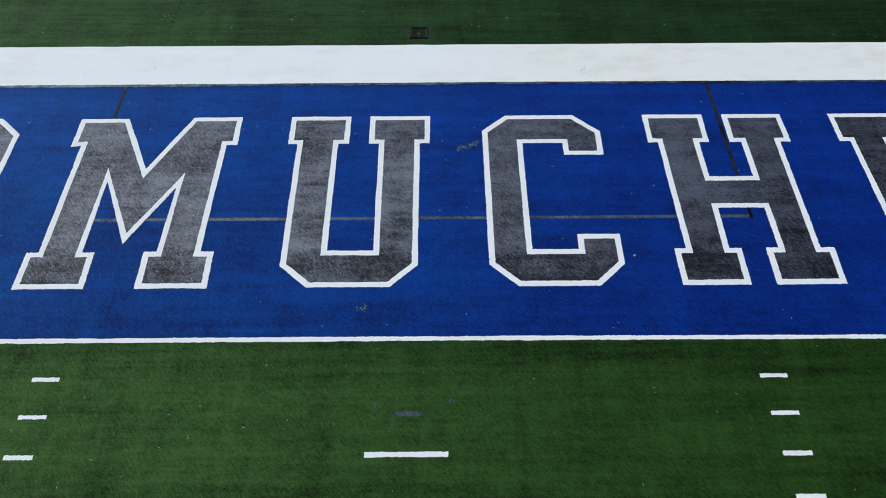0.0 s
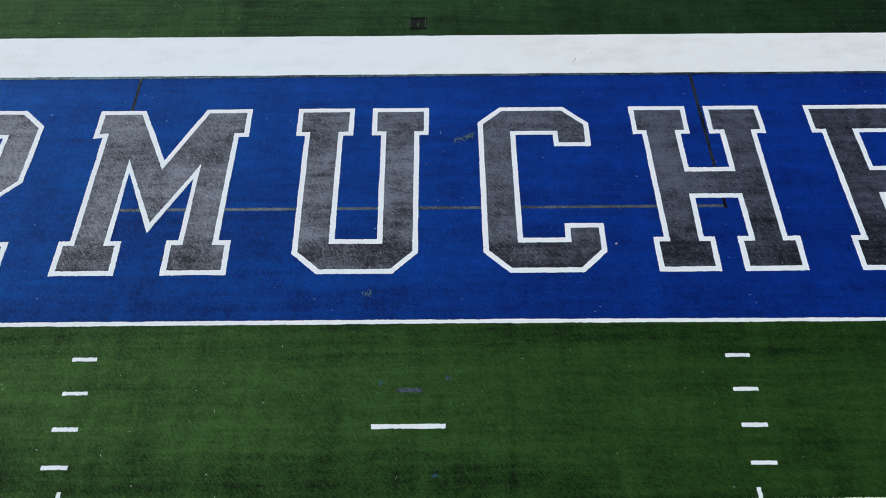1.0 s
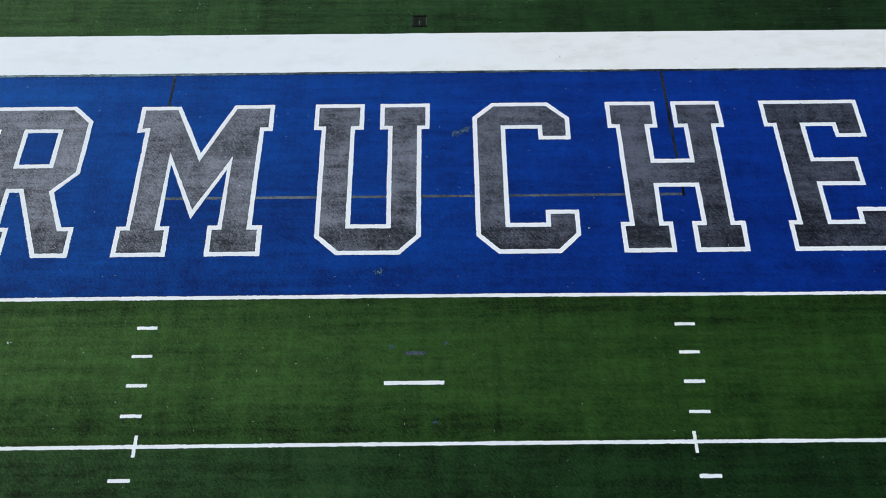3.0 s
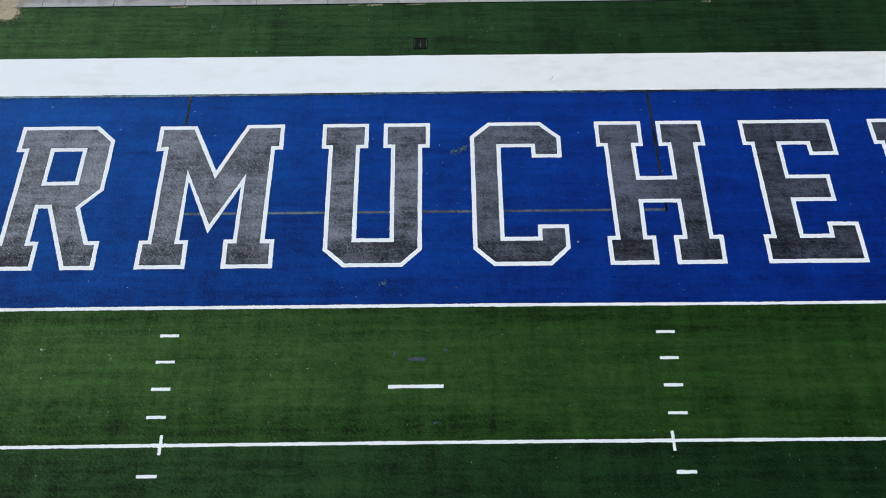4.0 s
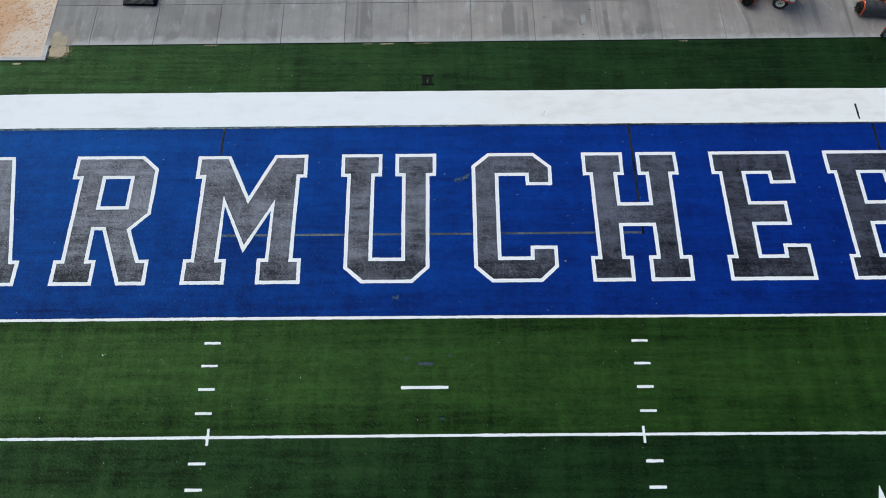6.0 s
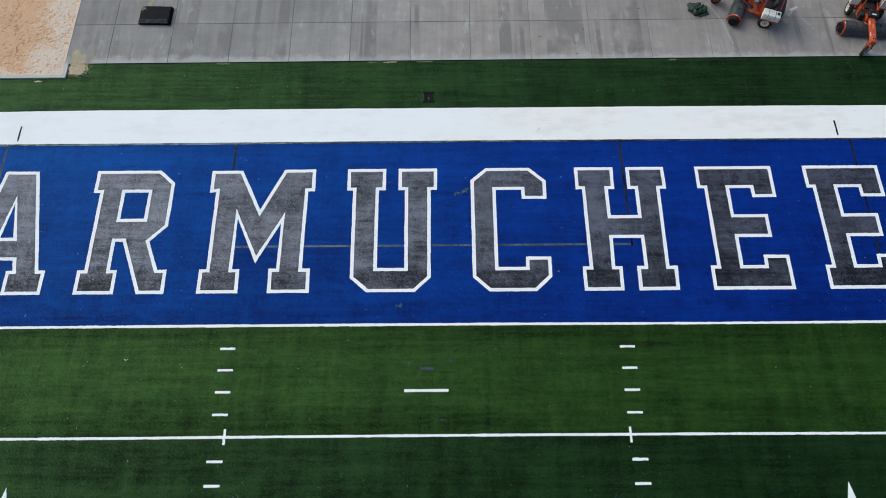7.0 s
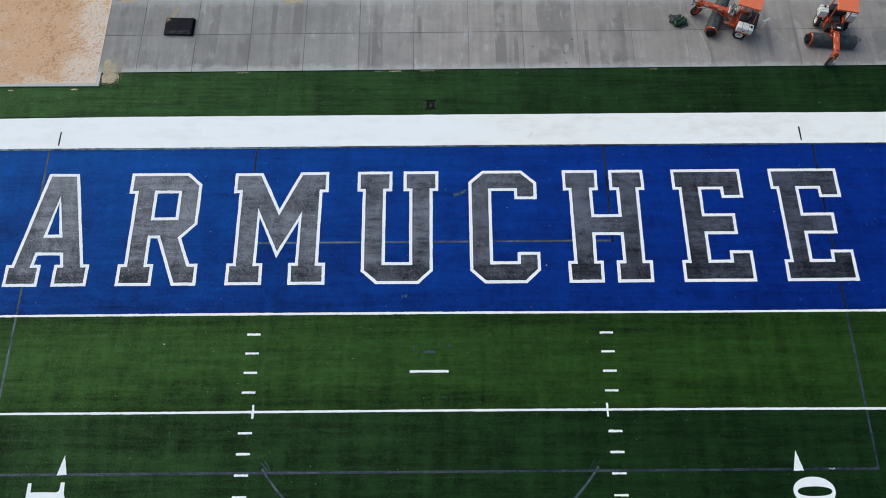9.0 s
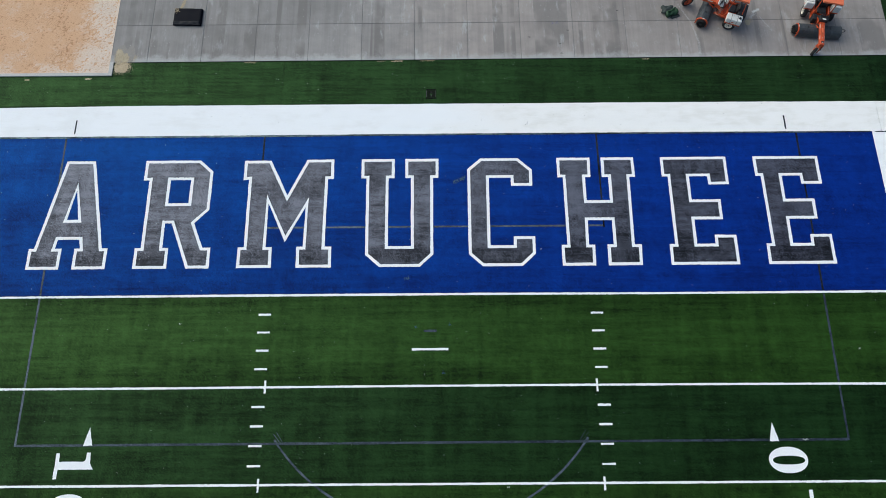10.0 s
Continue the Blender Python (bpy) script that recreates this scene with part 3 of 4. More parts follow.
for x, less in ((12.46, 0.0), (17.52, 0.05)):
    letter("E", x, [(0, B0), (0.01, B1), (0.31, B1), (0.33 - less / 2, B6), (0.02, B6), (0.02, B7), (3.6 - less, B7), (3.59 - less, B5), (2.48 - less, B5), (2.47 - less, B6), (1.48 - less, B6), (1.48 - less, B4), (3.01 - less, B4), (3.0 - less, B3), (1.48 - less, B3), (1.46 - less, B1), (2.42 - less, B1), (2.44 - less, B2), (3.57 - less, B2), (3.56 - less, B0)])

# ---- concrete apron: saw-cut slabs in two rows ----
apron = thing("concrete_apron", "pale grey concrete apron with saw-cut joints and chalky stains", "pavement", kind="structure")
CUTS = [-18.36] + [-16.24 + 3.068 * k for k in range(14)] + [26.65]


def near_y(x):
    return 13.948 + 0.0031 * x


def middle_y(x):
    return 16.415 + 0.003 * x


GAP = 0.013
for k in range(len(CUTS) - 1):
    x0, x1 = CUTS[k] + GAP, CUTS[k + 1] - GAP
    for low, high in ((near_y, lambda x: middle_y(x) - GAP), (lambda x: middle_y(x) + GAP, lambda x: 18.83)):
        loop = [(x0, low(x0)), (x1, low(x1)), (x1, high(x1)), (x0, high(x0))]
        top = inset(loop, 0.014)
        verts = [(x, y, 0.022) for x, y in top] + [(x, y, 0.015) for x, y in loop] + [(x, y, -0.03) for x, y in loop]
        faces = [(0, 1, 2, 3)] + [(4 * r + j, 4 * r + 4 + j, 4 * r + 4 + (j + 1) % 4, 4 * r + (j + 1) % 4) for r in (0, 1) for j in range(4)]
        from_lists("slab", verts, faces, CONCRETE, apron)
part("joint_bed", box(-18.36, 14.0, -0.03, 26.65, 18.8, 0.004), paint("joint_dirt", (0.22, 0.213, 0.205), 0.9), apron, "dark joint filling")
# a black strip stands for the shadow in the gap along the turf
part("edge_shade_strip", sheet([[(-18.1, near_y(-18.1) - 0.034), (26.65, near_y(26.65) - 0.034), (26.65, near_y(26.65) - 0.001), (-18.1, near_y(-18.1) - 0.001)]], 0.006, 0.03), PIT_BLACK, apron, "flat black strip for the shaded gap between turf and concrete")

# ---- sand pit with its kerb ----
kerb = thing("pit_kerb", "pale concrete kerb along the edge of the sand pit", "kerb", kind="structure")
for b in ((-30.0, 13.0, -18.11, 13.19), (-18.33, 13.194, -18.11, near_y(-18.2) - 0.006), (-18.36, 18.84, -18.12, 24.0)):
    part("kerb_stone", box(b[0], b[1], -0.03, b[2], b[3], 0.065, 0.012), KERB, kerb)

XS, YS = np.arange(-30.0, -18.30, 0.032), np.arange(13.18, 21.5, 0.032)
gx, gy = np.meshgrid(XS, YS, indexing="ij")
rng = np.random.default_rng(7)
height = np.full(gx.shape, 0.035)
for size, tall in ((1.7, 0.004), (0.55, 0.003)):
    for i in range(14):
        turn = rng.uniform(0, 2 * math.pi)
        height += tall * 0.4 * np.sin((gx * math.cos(turn) + gy * math.sin(turn)) * 2 * math.pi / size / rng.uniform(0.7, 1.4) + rng.uniform(0, 6.28)) * rng.uniform(0.3, 1)
for i in range(14500):
    cx, cy, turn = rng.uniform(-30 if i > 1500 else -21.8, -18.42), rng.uniform(13.26, 21.3), rng.normal(0.5, 1.0)
    crowd = noise.noise((cx * 0.8, cy * 0.8, 3.0)) + 0.6 * noise.noise((cx * 2.3, cy * 2.3, 7.0))
    if crowd < rng.uniform(-0.8, 0.4):
        continue
    if i < 1500:
        long, wide, deep = rng.uniform(0.03, 0.085), rng.uniform(0.018, 0.03), rng.uniform(0.008, 0.024)
    elif i < 5000:
        long, wide, deep = rng.uniform(0.035, 0.10), rng.uniform(0.02, 0.034), 0.004 + 0.020 * rng.uniform(0, 1) ** 2
    else:
        long, wide, deep = rng.uniform(0.02, 0.045), rng.uniform(0.016, 0.026), rng.uniform(0.002, 0.009)
    i0, i1 = np.searchsorted(XS, (cx - 0.4, cx + 0.4))
    j0, j1 = np.searchsorted(YS, (cy - 0.4, cy + 0.4))
    dx, dy = gx[i0:i1, j0:j1] - cx, gy[i0:i1, j0:j1] - cy
    u, v = dx * math.cos(turn) + dy * math.sin(turn), -dx * math.sin(turn) + dy * math.cos(turn)
    v = v - rng.uniform(-7.0, 7.0) * u * u
    # a scuffed crescent with the sand pushed up on one side
    height[i0:i1, j0:j1] += -deep * np.exp(-(u / long) ** 2 - (v / wide) ** 2) + 0.22 * deep * np.exp(-(u / long / 1.1) ** 2 - ((v - 2.2 * wide) / wide / 1.2) ** 2)
flat = np.minimum(np.minimum((-18.36 - gx) / 0.08, (gy - 13.2) / 0.08), 1.0).clip(0, 1)
height = 0.036 + (height - 0.036) * flat
height = np.maximum(height, 0.004)
nx, ny = gx.shape
index = np.arange(nx * ny).reshape(nx, ny)
quads = np.stack([index[:-1, :-1], index[1:, :-1], index[1:, 1:], index[:-1, 1:]], -1).reshape(-1, 4)
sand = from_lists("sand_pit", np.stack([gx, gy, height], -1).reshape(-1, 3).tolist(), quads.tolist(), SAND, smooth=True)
tagged(sand, "trampled pale and orange sand in a pit beside the concrete", "sand", kind="structure")


def spill(cx, cy, rx, ry, tall, seed, material, step=0.03, base=0.0, name="spilt_sand", label="thin patch of spilt tan sand", lobes=0.9):
    """A low uneven heap with a ragged outline."""
    verts, known, faces = [], {}, []
    ni, nj = int(2.6 * rx / step), int(2.6 * ry / step)

    def rise(i, j):
        x, y = (i / ni - 0.5) * 2.6, (j / nj - 0.5) * 2.6
        n = noise.fractal((x * 1.7 + seed, y * 1.7, seed * 0.3), 0.6, 2.1, 5)
        return 1.0 - x * x - y * y + lobes * n

    for i in range(ni):
        for j in range(nj):
            corners = [(i, j), (i + 1, j), (i + 1, j + 1), (i, j + 1)]
            if sum(rise(*c) for c in corners) < 0:
                continue
            face = []
            for c in corners:
                if c not in known:
                    known[c] = len(verts)
                    verts.append((cx + (c[0] / ni - 0.5) * 2.6 * rx, cy + (c[1] / nj - 0.5) * 2.6 * ry, base + 0.002 + max(0.0, min(1.0, rise(*c))) * tall))
                face.append(known[c])
            faces.append(face)
    ob = from_lists(name, verts, faces, material, smooth=True)
    return tagged(ob, label, "sand" if material is SPILT else "stain", kind="stuff")


spill(-17.68, 13.62, 0.43, 0.40, 0.02, 3.3, SPILT, 0.025, 0.004, label="spilt tan sand on the turf beside the kerb")
DAMP = paint("damp_concrete", (0.27, 0.25, 0.228), 0.7, 0.0, 0.6, (0.33, 0.31, 0.28), 0.3)
spill(-17.78, 14.42, 0.36, 0.62, 0.0008, 8.1, DAMP, 0.025, 0.022, "damp_stain", "dark damp stain on the concrete", 0.4)
spill(-17.22, 14.42, 0.25, 0.58, 0.0008, 2.1, DAMP, 0.025, 0.022, "damp_stain", "dark damp stain on the concrete", 0.4)
TAN_FILM = sand_material("sand_film", (0.52, 0.435, 0.30), (0.43, 0.365, 0.26))
spill(-17.84, 14.28, 0.24, 0.46, 0.0016, 4.4, TAN_FILM, 0.02, 0.0235, "sand_film", "thin film of tan sand on the concrete", 0.5)
spill(-17.52, 14.16, 0.22, 0.34, 0.0016, 6.2, TAN_FILM, 0.02, 0.0235, "sand_film", "thin film of tan sand on the concrete", 0.5)
spill(18.55, 16.3, 0.15, 0.2, 0.0012, 5.2, TAN_FILM, 0.02, 0.022, "sand_film", "small tan dusty spot on the concrete", 0.6)
for x, y, rx, ry, seed in ((-22.9, 12.78, 0.16, 0.05, 1), (-19.45, 12.82, 0.2, 0.045, 2), (-7.9, 18.72, 0.5, 0.2, 10), (-17.4, 18.9, 0.5, 0.25, 11)):
    spill(x, y, rx, ry, 0.012, seed * 5.7, SPILT, 0.022, 0.004 if y < 13.95 else 0.022)


# ---- things on the concrete ----
TOP = 0.022                        # the top of the concrete


def soft_box(sx, sy, sz, cuts, wobble, seed, bevel=0.03, freq=2.0):
    """A cushion-like box with uneven sides, its base at z = 0."""
    bm = box(-sx / 2, -sy / 2, 0, sx / 2, sy / 2, sz, bevel)
    bmesh.ops.subdivide_edges(bm, edges=[e for e in bm.edges if e.calc_length() > bevel * 2.2], cuts=cuts, use_grid_fill=True)
    for v in bm.verts:
        n = noise.noise_vector(Vector((v.co.x * freq + seed, v.co.y * freq, v.co.z * freq * 2)))
        v.co += Vector((n.x * wobble, n.y * wobble, n.z * wobble if v.co.z > 0.02 else 0.0))
    return bm


mat = thing("folded_tarpaulin", "black shiny tarpaulin folded flat on the concrete", "tarpaulin", pose(-14.17, 16.88, TOP, 0, 0, -2))
part("fold", soft_box(1.66, 1.12, 0.07, 9, 0.03, 3, 0.03), MAT_CLOTH, mat, smooth=True)
part("fold", moved(soft_box(1.62, 1.09, 0.065, 9, 0.035, 9, 0.03), Matrix.Translation((0.01, 0.01, 0.06))), MAT_CLOTH, mat, smooth=True)
part("fold", moved(soft_box(1.58, 1.06, 0.06, 12, 0.022, 14, 0.028, 3.0), Matrix.Translation((-0.01, 0.02, 0.115))), MAT_CLOTH, mat, smooth=True)
part("flap", moved(soft_box(1.54, 0.22, 0.06, 16, 0.028, 21, 0.02, 5.0), pose(0.0, -0.46, 0.125, 16, 0, 1)), SHINY, mat, "folded shiny front edge", smooth=True)

heap = thing("tarpaulin_heap", "crumpled dark green tarpaulin and mesh cloth heaped on concrete", "tarpaulin", pose(14.02, 17.0, TOP, 0, 0, 12))
part("bundle", moved(soft_box(0.78, 0.34, 0.25, 14, 0.08, 31, 0.09, 4.6), pose(0.1, -0.12, 0, 0, 0, 8)), GREEN_CLOTH, heap, "dark green rolled tarpaulin", smooth=True)
part("bundle", moved(soft_box(0.68, 0.46, 0.22, 14, 0.08, 37, 0.08, 4.8), pose(-0.08, 0.14, 0.02, 8, 0, -14)), GREY_CLOTH, heap, "grey green mesh cloth", smooth=True)
part("fold", moved(soft_box(0.6, 0.1, 0.12, 12, 0.05, 43, 0.035, 5.0), pose(0.12, 0.0, 0.2, 0, 6, 20)), GREEN_CLOTH, heap, "raised green fold", smooth=True)
part("corner_flap", moved(soft_box(0.56, 0.18, 0.05, 9, 0.05, 41, 0.02, 4.0), pose(0.28, -0.33, 0, 0, 0, 12)), GREY_CLOTH, heap, "loose mesh cloth corner", smooth=True)


def wheel(thing_, at, radius, width, rim_material, axis_turn=0.0, name="wheel", share=0.6):
    """Tyre with rounded shoulders and lugs, under it the rim and hub."""
    place = Matrix.Translation(at) @ pose(0, 0, 0, 0, 0, axis_turn)
    h = width / 2
    tyre = lathe([(-h * 0.55, radius * (share - 0.04)), (-h * 0.9, radius * (share + 0.04)), (-h, radius * 0.8), (-h * 0.86, radius * 0.95), (-h * 0.5, radius), (h * 0.5, radius), (h * 0.86, radius * 0.95), (h, radius * 0.8), (h * 0.9, radius * (share + 0.04)), (h * 0.55, radius * (share - 0.04))], "Y", 32)
    for k in range(20):
        t = 2 * math.pi * k / 20
        for s in (-1, 1):
            lug = box(-0.018, 0, -0.012, 0.018, h * 0.75 * s if s > 0 else 0.0, 0.012) if s > 0 else box(-0.018, -h * 0.75, -0.012, 0.018, 0.0, 0.012)
            moved(lug, pose(0, 0, 0, 0, -math.degrees(t + 0.09 * s), 0) @ Matrix.Translation((0, 0, radius + 0.002)))
            me = bpy.data.meshes.new("lug")
            lug.to_mesh(me)
            lug.free()
            tyre.from_mesh(me)
            bpy.data.meshes.remove(me)
    w = part(name, moved(tyre, place), RUBBER, thing_, "worn black rubber tyre")
    dish = [(0.62, 0.001), (0.62, radius * 0.16), (0.5, radius * 0.2), (0.55, radius * (share - 0.16)), (0.84, radius * (share - 0.07)), (0.84, radius * (share + 0.01))]
    rim = lathe([(-h * a, r) for a, r in dish] + [(h * a, r) for a, r in dish[::-1]], "Y", 28)
    part("rim", moved(rim, place), rim_material, w, "painted wheel rim")
    for k in range(6):
        t = 2 * math.pi * k / 6
        for s in (-1, 1):
            part("wheel_nut", moved(rod((radius * 0.33 * math.cos(t), s * h * 0.44, radius * 0.33 * math.sin(t)), (radius * 0.33 * math.cos(t), s * h * 0.60, radius * 0.33 * math.sin(t)), 0.021, 6), place), BLACK, w)
    for s in (-1, 1):
        part("hub_cap", moved(rod((0, s * h * 0.6, 0), (0, s * h * 0.72, 0), radius * 0.12, 12), place), BLACK, w, "dark hub cap")
    return w


def sweeper(m, broom_at, broom_turn, steer, tank_length, tank_height, front_rim, console, plate_side, hook):
    """A three-wheeled ride-on sweeper, its nose along x, the origin under the middle of the rear axle."""
    s = thing("ride_on_sweeper", "orange three-wheeled ride-on sweeper with canopy parked on the concrete", "sweeper", m, group="parked sweepers")
    # running gear
    for side in (-1, 1):
        wheel(s, (0, side * 0.74, 0.345), 0.34, 0.24, CREAM)
    wheel(s, (2.62, 0, 0.33), 0.322, 0.16, front_rim, steer, "front_wheel", 0.7)
    part("axle", rod((0, -0.66, 0.345), (0, 0.66, 0.345), 0.05), BLACK, s)
    # fork of the front wheel, with its steering cylinder
    turn = Matrix.Translation((2.62, 0, 0)) @ pose(0, 0, 0, 0, 0, steer)
    fork = beam((0, -0.13, 0.28), (-0.04, -0.13, 0.72), 0.04, 0.10)
    beam((0, 0.13, 0.28), (-0.04, 0.13, 0.72), 0.04, 0.10, 0.012, fork)
    box(-0.14, -0.17, 0.68, 0.1, 0.17, 0.76, 0.015, fork)
    part("fork", moved(fork, turn), ORANGE, s, "orange wheel fork")
    part("steering_pivot", rod((2.58, 0, 0.74), (2.58, 0, 1.12), 0.075, 14), BLACK, s)
    part("steering_cylinder", rod((2.2, 0.17, 0.86), (2.62, 0.2, 0.8), 0.032, 10), STEEL, s, "bare steel cylinder")
    part("hose", rod((2.7, 0.06, 1.05), (2.78, 0.12, 0.62), 0.02, 8), BLACK, s)
    part("hose", rod((2.72, -0.05, 1.05), (2.82, -0.03, 0.66), 0.02, 8), STEEL, s)
    # boom with its stickers
    boom = beam((0.98, 0, 0.93), (2.76, 0, 1.0), 0.235, 0.22, 0.018)
    beam((2.4, 0, 1.09), (2.7, 0, 1.1), 0.15, 0.03, 0.008, boom)
    part("boom", boom, ORANGE, s, "long orange steel boom")
    for x0, x1 in ((1.35, 1.62), (2.12, 2.36)):
        for y in (-0.12, 0.12):
            part("sticker", moved(box(x0, y - 0.002, -0.035, x1, y + 0.002, 0.035), pose(0, 0, 0.955, 0, -2.2, 0)), TANK, s, "pale sticker")
    part("boom_bolt", rod((2.3, 0, 1.08), (2.3, 0, 1.115), 0.03, 8), STEEL, s)
    part("boom_bolt", rod((2.62, 0, 1.1), (2.62, 0, 1.13), 0.035, 8), STEEL, s)
    # flat patch of the paler canopy orange on the boom's top face
    part("boom_top_patch", moved(box(-0.16, -0.045, 0, 0.16, 0.045, 0.004), pose(1.75, 0, 1.073, 0, -2.2, 0)), CANOPY, s, "paler orange patch on top of the boom")
    if not hook:
        part("lamp_bracket", beam((2.7, 0, 0.98), (2.96, 0, 0.84), 0.06, 0.04), BLACK, s)
        part("lamp_bar", rod((2.96, -0.17, 0.84), (2.96, 0.17, 0.84), 0.02, 8), BLACK, s)
        for y in (-0.12, 0.12):
            lamp = part("head_lamp", rod((2.9, y, 0.91), (3.03, y, 0.90), 0.07, 14, None, 0.09), STEEL, s, "small chrome head lamp")
            part("lens", rod((3.03, y, 0.90), (3.04, y, 0.90), 0.08, 14), TANK, lamp, "pale glass lens")
    # chassis
    chassis = box(-0.62, -0.46, 0.36, 0.55, 0.46, 0.5, 0.02)
    for y in (-0.34, 0.34):
        beam((0.45, y, 0.42), (0.98, y * 0.35, 0.96), 0.08, 0.2, 0.015, chassis)
        beam((0.35, y * 1.25, 0.42), (1.02, y * 0.9, 0.42), 0.07, 0.12, 0.012, chassis)
    box(0.92, -0.2, 0.72, 1.12, 0.2, 1.05, 0.02, chassis)
    part("chassis", chassis, ORANGE, s, "orange welded steel chassis")
    part("footplate", box(0.42, -0.42, 0.44, 0.95, 0.42, 0.47, 0.008), WORN_PLATE, s, "worn bare steel footplate")
    for y in (-0.22, 0.22):
        part("pedal", moved(box(0, -0.05, 0, 0.02, 0.05, 0.14, 0.006), pose(0.86, y, 0.47, 0, 25, 0)), BLACK, s)
    # engine, seat, controls
    part("engine_cover", box(-0.66, -0.36, 0.5, -0.2, 0.52, 1.06, 0.05), BLACK, s, "black engine cover")
    for k in range(5):
        part("vent_slat", box(-0.675, -0.25, 0.62 + 0.07 * k, -0.655, 0.25, 0.65 + 0.07 * k), STEEL, s)
    side_plate = box(-0.22, -0.45, 0.5, 0.36, -0.38, 0.82, 0.02)
    box(-0.22, 0.38, 0.5, 0.36, 0.45, 0.82, 0.02, side_plate)
    part("seat_mount", box(-0.16, -0.3, 0.5, 0.34, 0.3, 0.74, 0.02, side_plate), ORANGE, s, "orange seat mount")
    part("seat", moved(soft_box(0.46, 0.5, 0.12, 3, 0.012, 3, 0.05), Matrix.Translation((0.14, 0, 0.74))), BLACK, s, "black vinyl seat", smooth=True)
    part("backrest", moved(soft_box(0.12, 0.5, 0.44, 3, 0.012, 7, 0.05), pose(-0.12, 0, 0.82, 0, -12, 0)), BLACK, s, "black vinyl backrest", smooth=True)
    board = part("dashboard", moved(box(-0.19, -0.27, -0.04, 0.19, 0.27, 0.05, 0.025), pose(0.86, 0, 1.02, 0, -32, 0)), console, s, "sloping instrument panel")
    part("dial_plate", moved(box(-0.05, -0.13, 0.05, 0.06, 0.13, 0.056), pose(0.86, 0, 1.02, 0, -32, 0)), TANK if hook else BLACK, board, "dial plate")
    for y in (-0.2, 0.2):
        part("dial", moved(rod((0.08, y, 0.05), (0.08, y, 0.062), 0.04, 12), pose(0.86, 0, 1.02, 0, -32, 0)), TANK if hook else BLACK, board, "small round dial")
    if hook:
        pod = part("control_box", box(0.84, -0.24, 1.02, 1.2, 0.24, 1.22, 0.04), BLACK, s, "black control box on the boom root")
        part("label_plate", box(1.06, -0.1, 1.218, 1.15, 0.1, 1.224), TANK, pod, "pale label plate")
    part("knee_panel", moved(box(-0.012, -0.24, -0.3, 0.012, 0.24, 0.0, 0.006), pose(0.74, 0, 0.93, 0, -14, 0)), console, s, "flat panel under the dashboard")
    part("control_console", box(0.52, -0.47, 0.47, 0.9, -0.24, 0.86, 0.02), console, s)
    part("hydraulic_tank", box(-0.2, -0.36, 0.5, 0.0, -0.3, 0.9, 0.02), BLACK, s)
    for k, (hx, hy) in enumerate(((0.6, 0.1), (0.7, -0.05), (0.55, -0.12), (0.8, 0.15))):
        part("hose", rod((hx, hy, 0.5), (1.05 + 0.1 * k, hy * 0.6, 0.82), 0.018, 8), BLACK, s)
    part("steering_column", rod((0.95, -0.1, 0.98), (0.78, -0.1, 1.2), 0.025, 8), STEEL, s)
    w = bmesh.new()
    for k in range(24):
        a0, a1 = 2 * math.pi * k / 24, 2 * math.pi * (k + 1) / 24
        rod((0.18 * math.cos(a0), 0.18 * math.sin(a0), 0), (0.18 * math.cos(a1), 0.18 * math.sin(a1), 0), 0.016, 6, w)
    for k in range(3):
        t = 2 * math.pi * k / 3
        rod((0, 0, -0.03), (0.18 * math.cos(t), 0.18 * math.sin(t), 0), 0.012, 6, w)
    part("steering_wheel", moved(w, pose(0.76, -0.1, 1.22, 0, -38, 0)), BLACK, s)
    for k in range(4):
        part("lever", rod((0.62 + 0.04 * k, 0.26 + 0.035 * k, 0.5), (0.66 + 0.05 * k, 0.26 + 0.04 * k, 1.0), 0.011, 6), STEEL, s)
        part("lever_knob", rod((0.66 + 0.05 * k, 0.26 + 0.04 * k, 1.0), (0.665 + 0.05 * k, 0.26 + 0.04 * k, 1.05), 0.022, 8), BLACK, s)
    # water tanks over the rear wheels
    for side in (-1, 1):
        y0, y1 = sorted((side * 0.52, side * 0.98))
        x0 = -0.1 - tank_length / 2
        t = part("water_tank", box(x0, y0, 0.72, x0 + tank_length, y1, 0.72 + tank_height, 0.045, segments=3), TANK, s, "white plastic water tank")
        part("cap", rod((x0 + 0.14, side * 0.75, 0.71 + tank_height), (x0 + 0.14, side * 0.75, 0.78 + tank_height), 0.062, 14), BLACK, t, "black screw cap")
        for k in (0.3, 0.7):
            x = x0 + tank_length * k
            strap = box(x - 0.009, y0 - 0.006, 0.70, x + 0.009, y1 + 0.006, 0.725 + tank_height)
            part("strap", strap, BLACK, t, "thin black hold-down strap")
        part("sticker", box(x0 + tank_length * 0.45, side * 0.982 - 0.003, 0.82, x0 + tank_length * 0.62, side * 0.982 + 0.003, 0.88), ORANGE, t, "small orange sticker")
        part("tank_shelf", box(x0, y0 * 0.96, 0.66, x0 + tank_length, y1, 0.715, 0.01), ORANGE, s)
        part("tank_bracket", beam((-0.1, side * 0.44, 0.45), (-0.1, side * 0.6, 0.68), 0.06, 0.06), ORANGE, s)
    # canopy
    for side in (-1, 1):
        part("canopy_post", beam((0.42, side * 0.42, 0.55), (0.34, side * 0.44, 2.17), 0.05, 0.05), ORANGE, s)
        part("canopy_post", beam((-0.5, side * 0.42, 0.5), (-0.3, side * 0.44, 2.17), 0.05, 0.05), ORANGE, s)
    roof = box(-0.42, -0.54, 2.17, 0.80, 0.54, 2.21, 0.012)
    box(-0.42, -0.54, 2.10, 0.80, -0.515, 2.18, 0.004, roof)
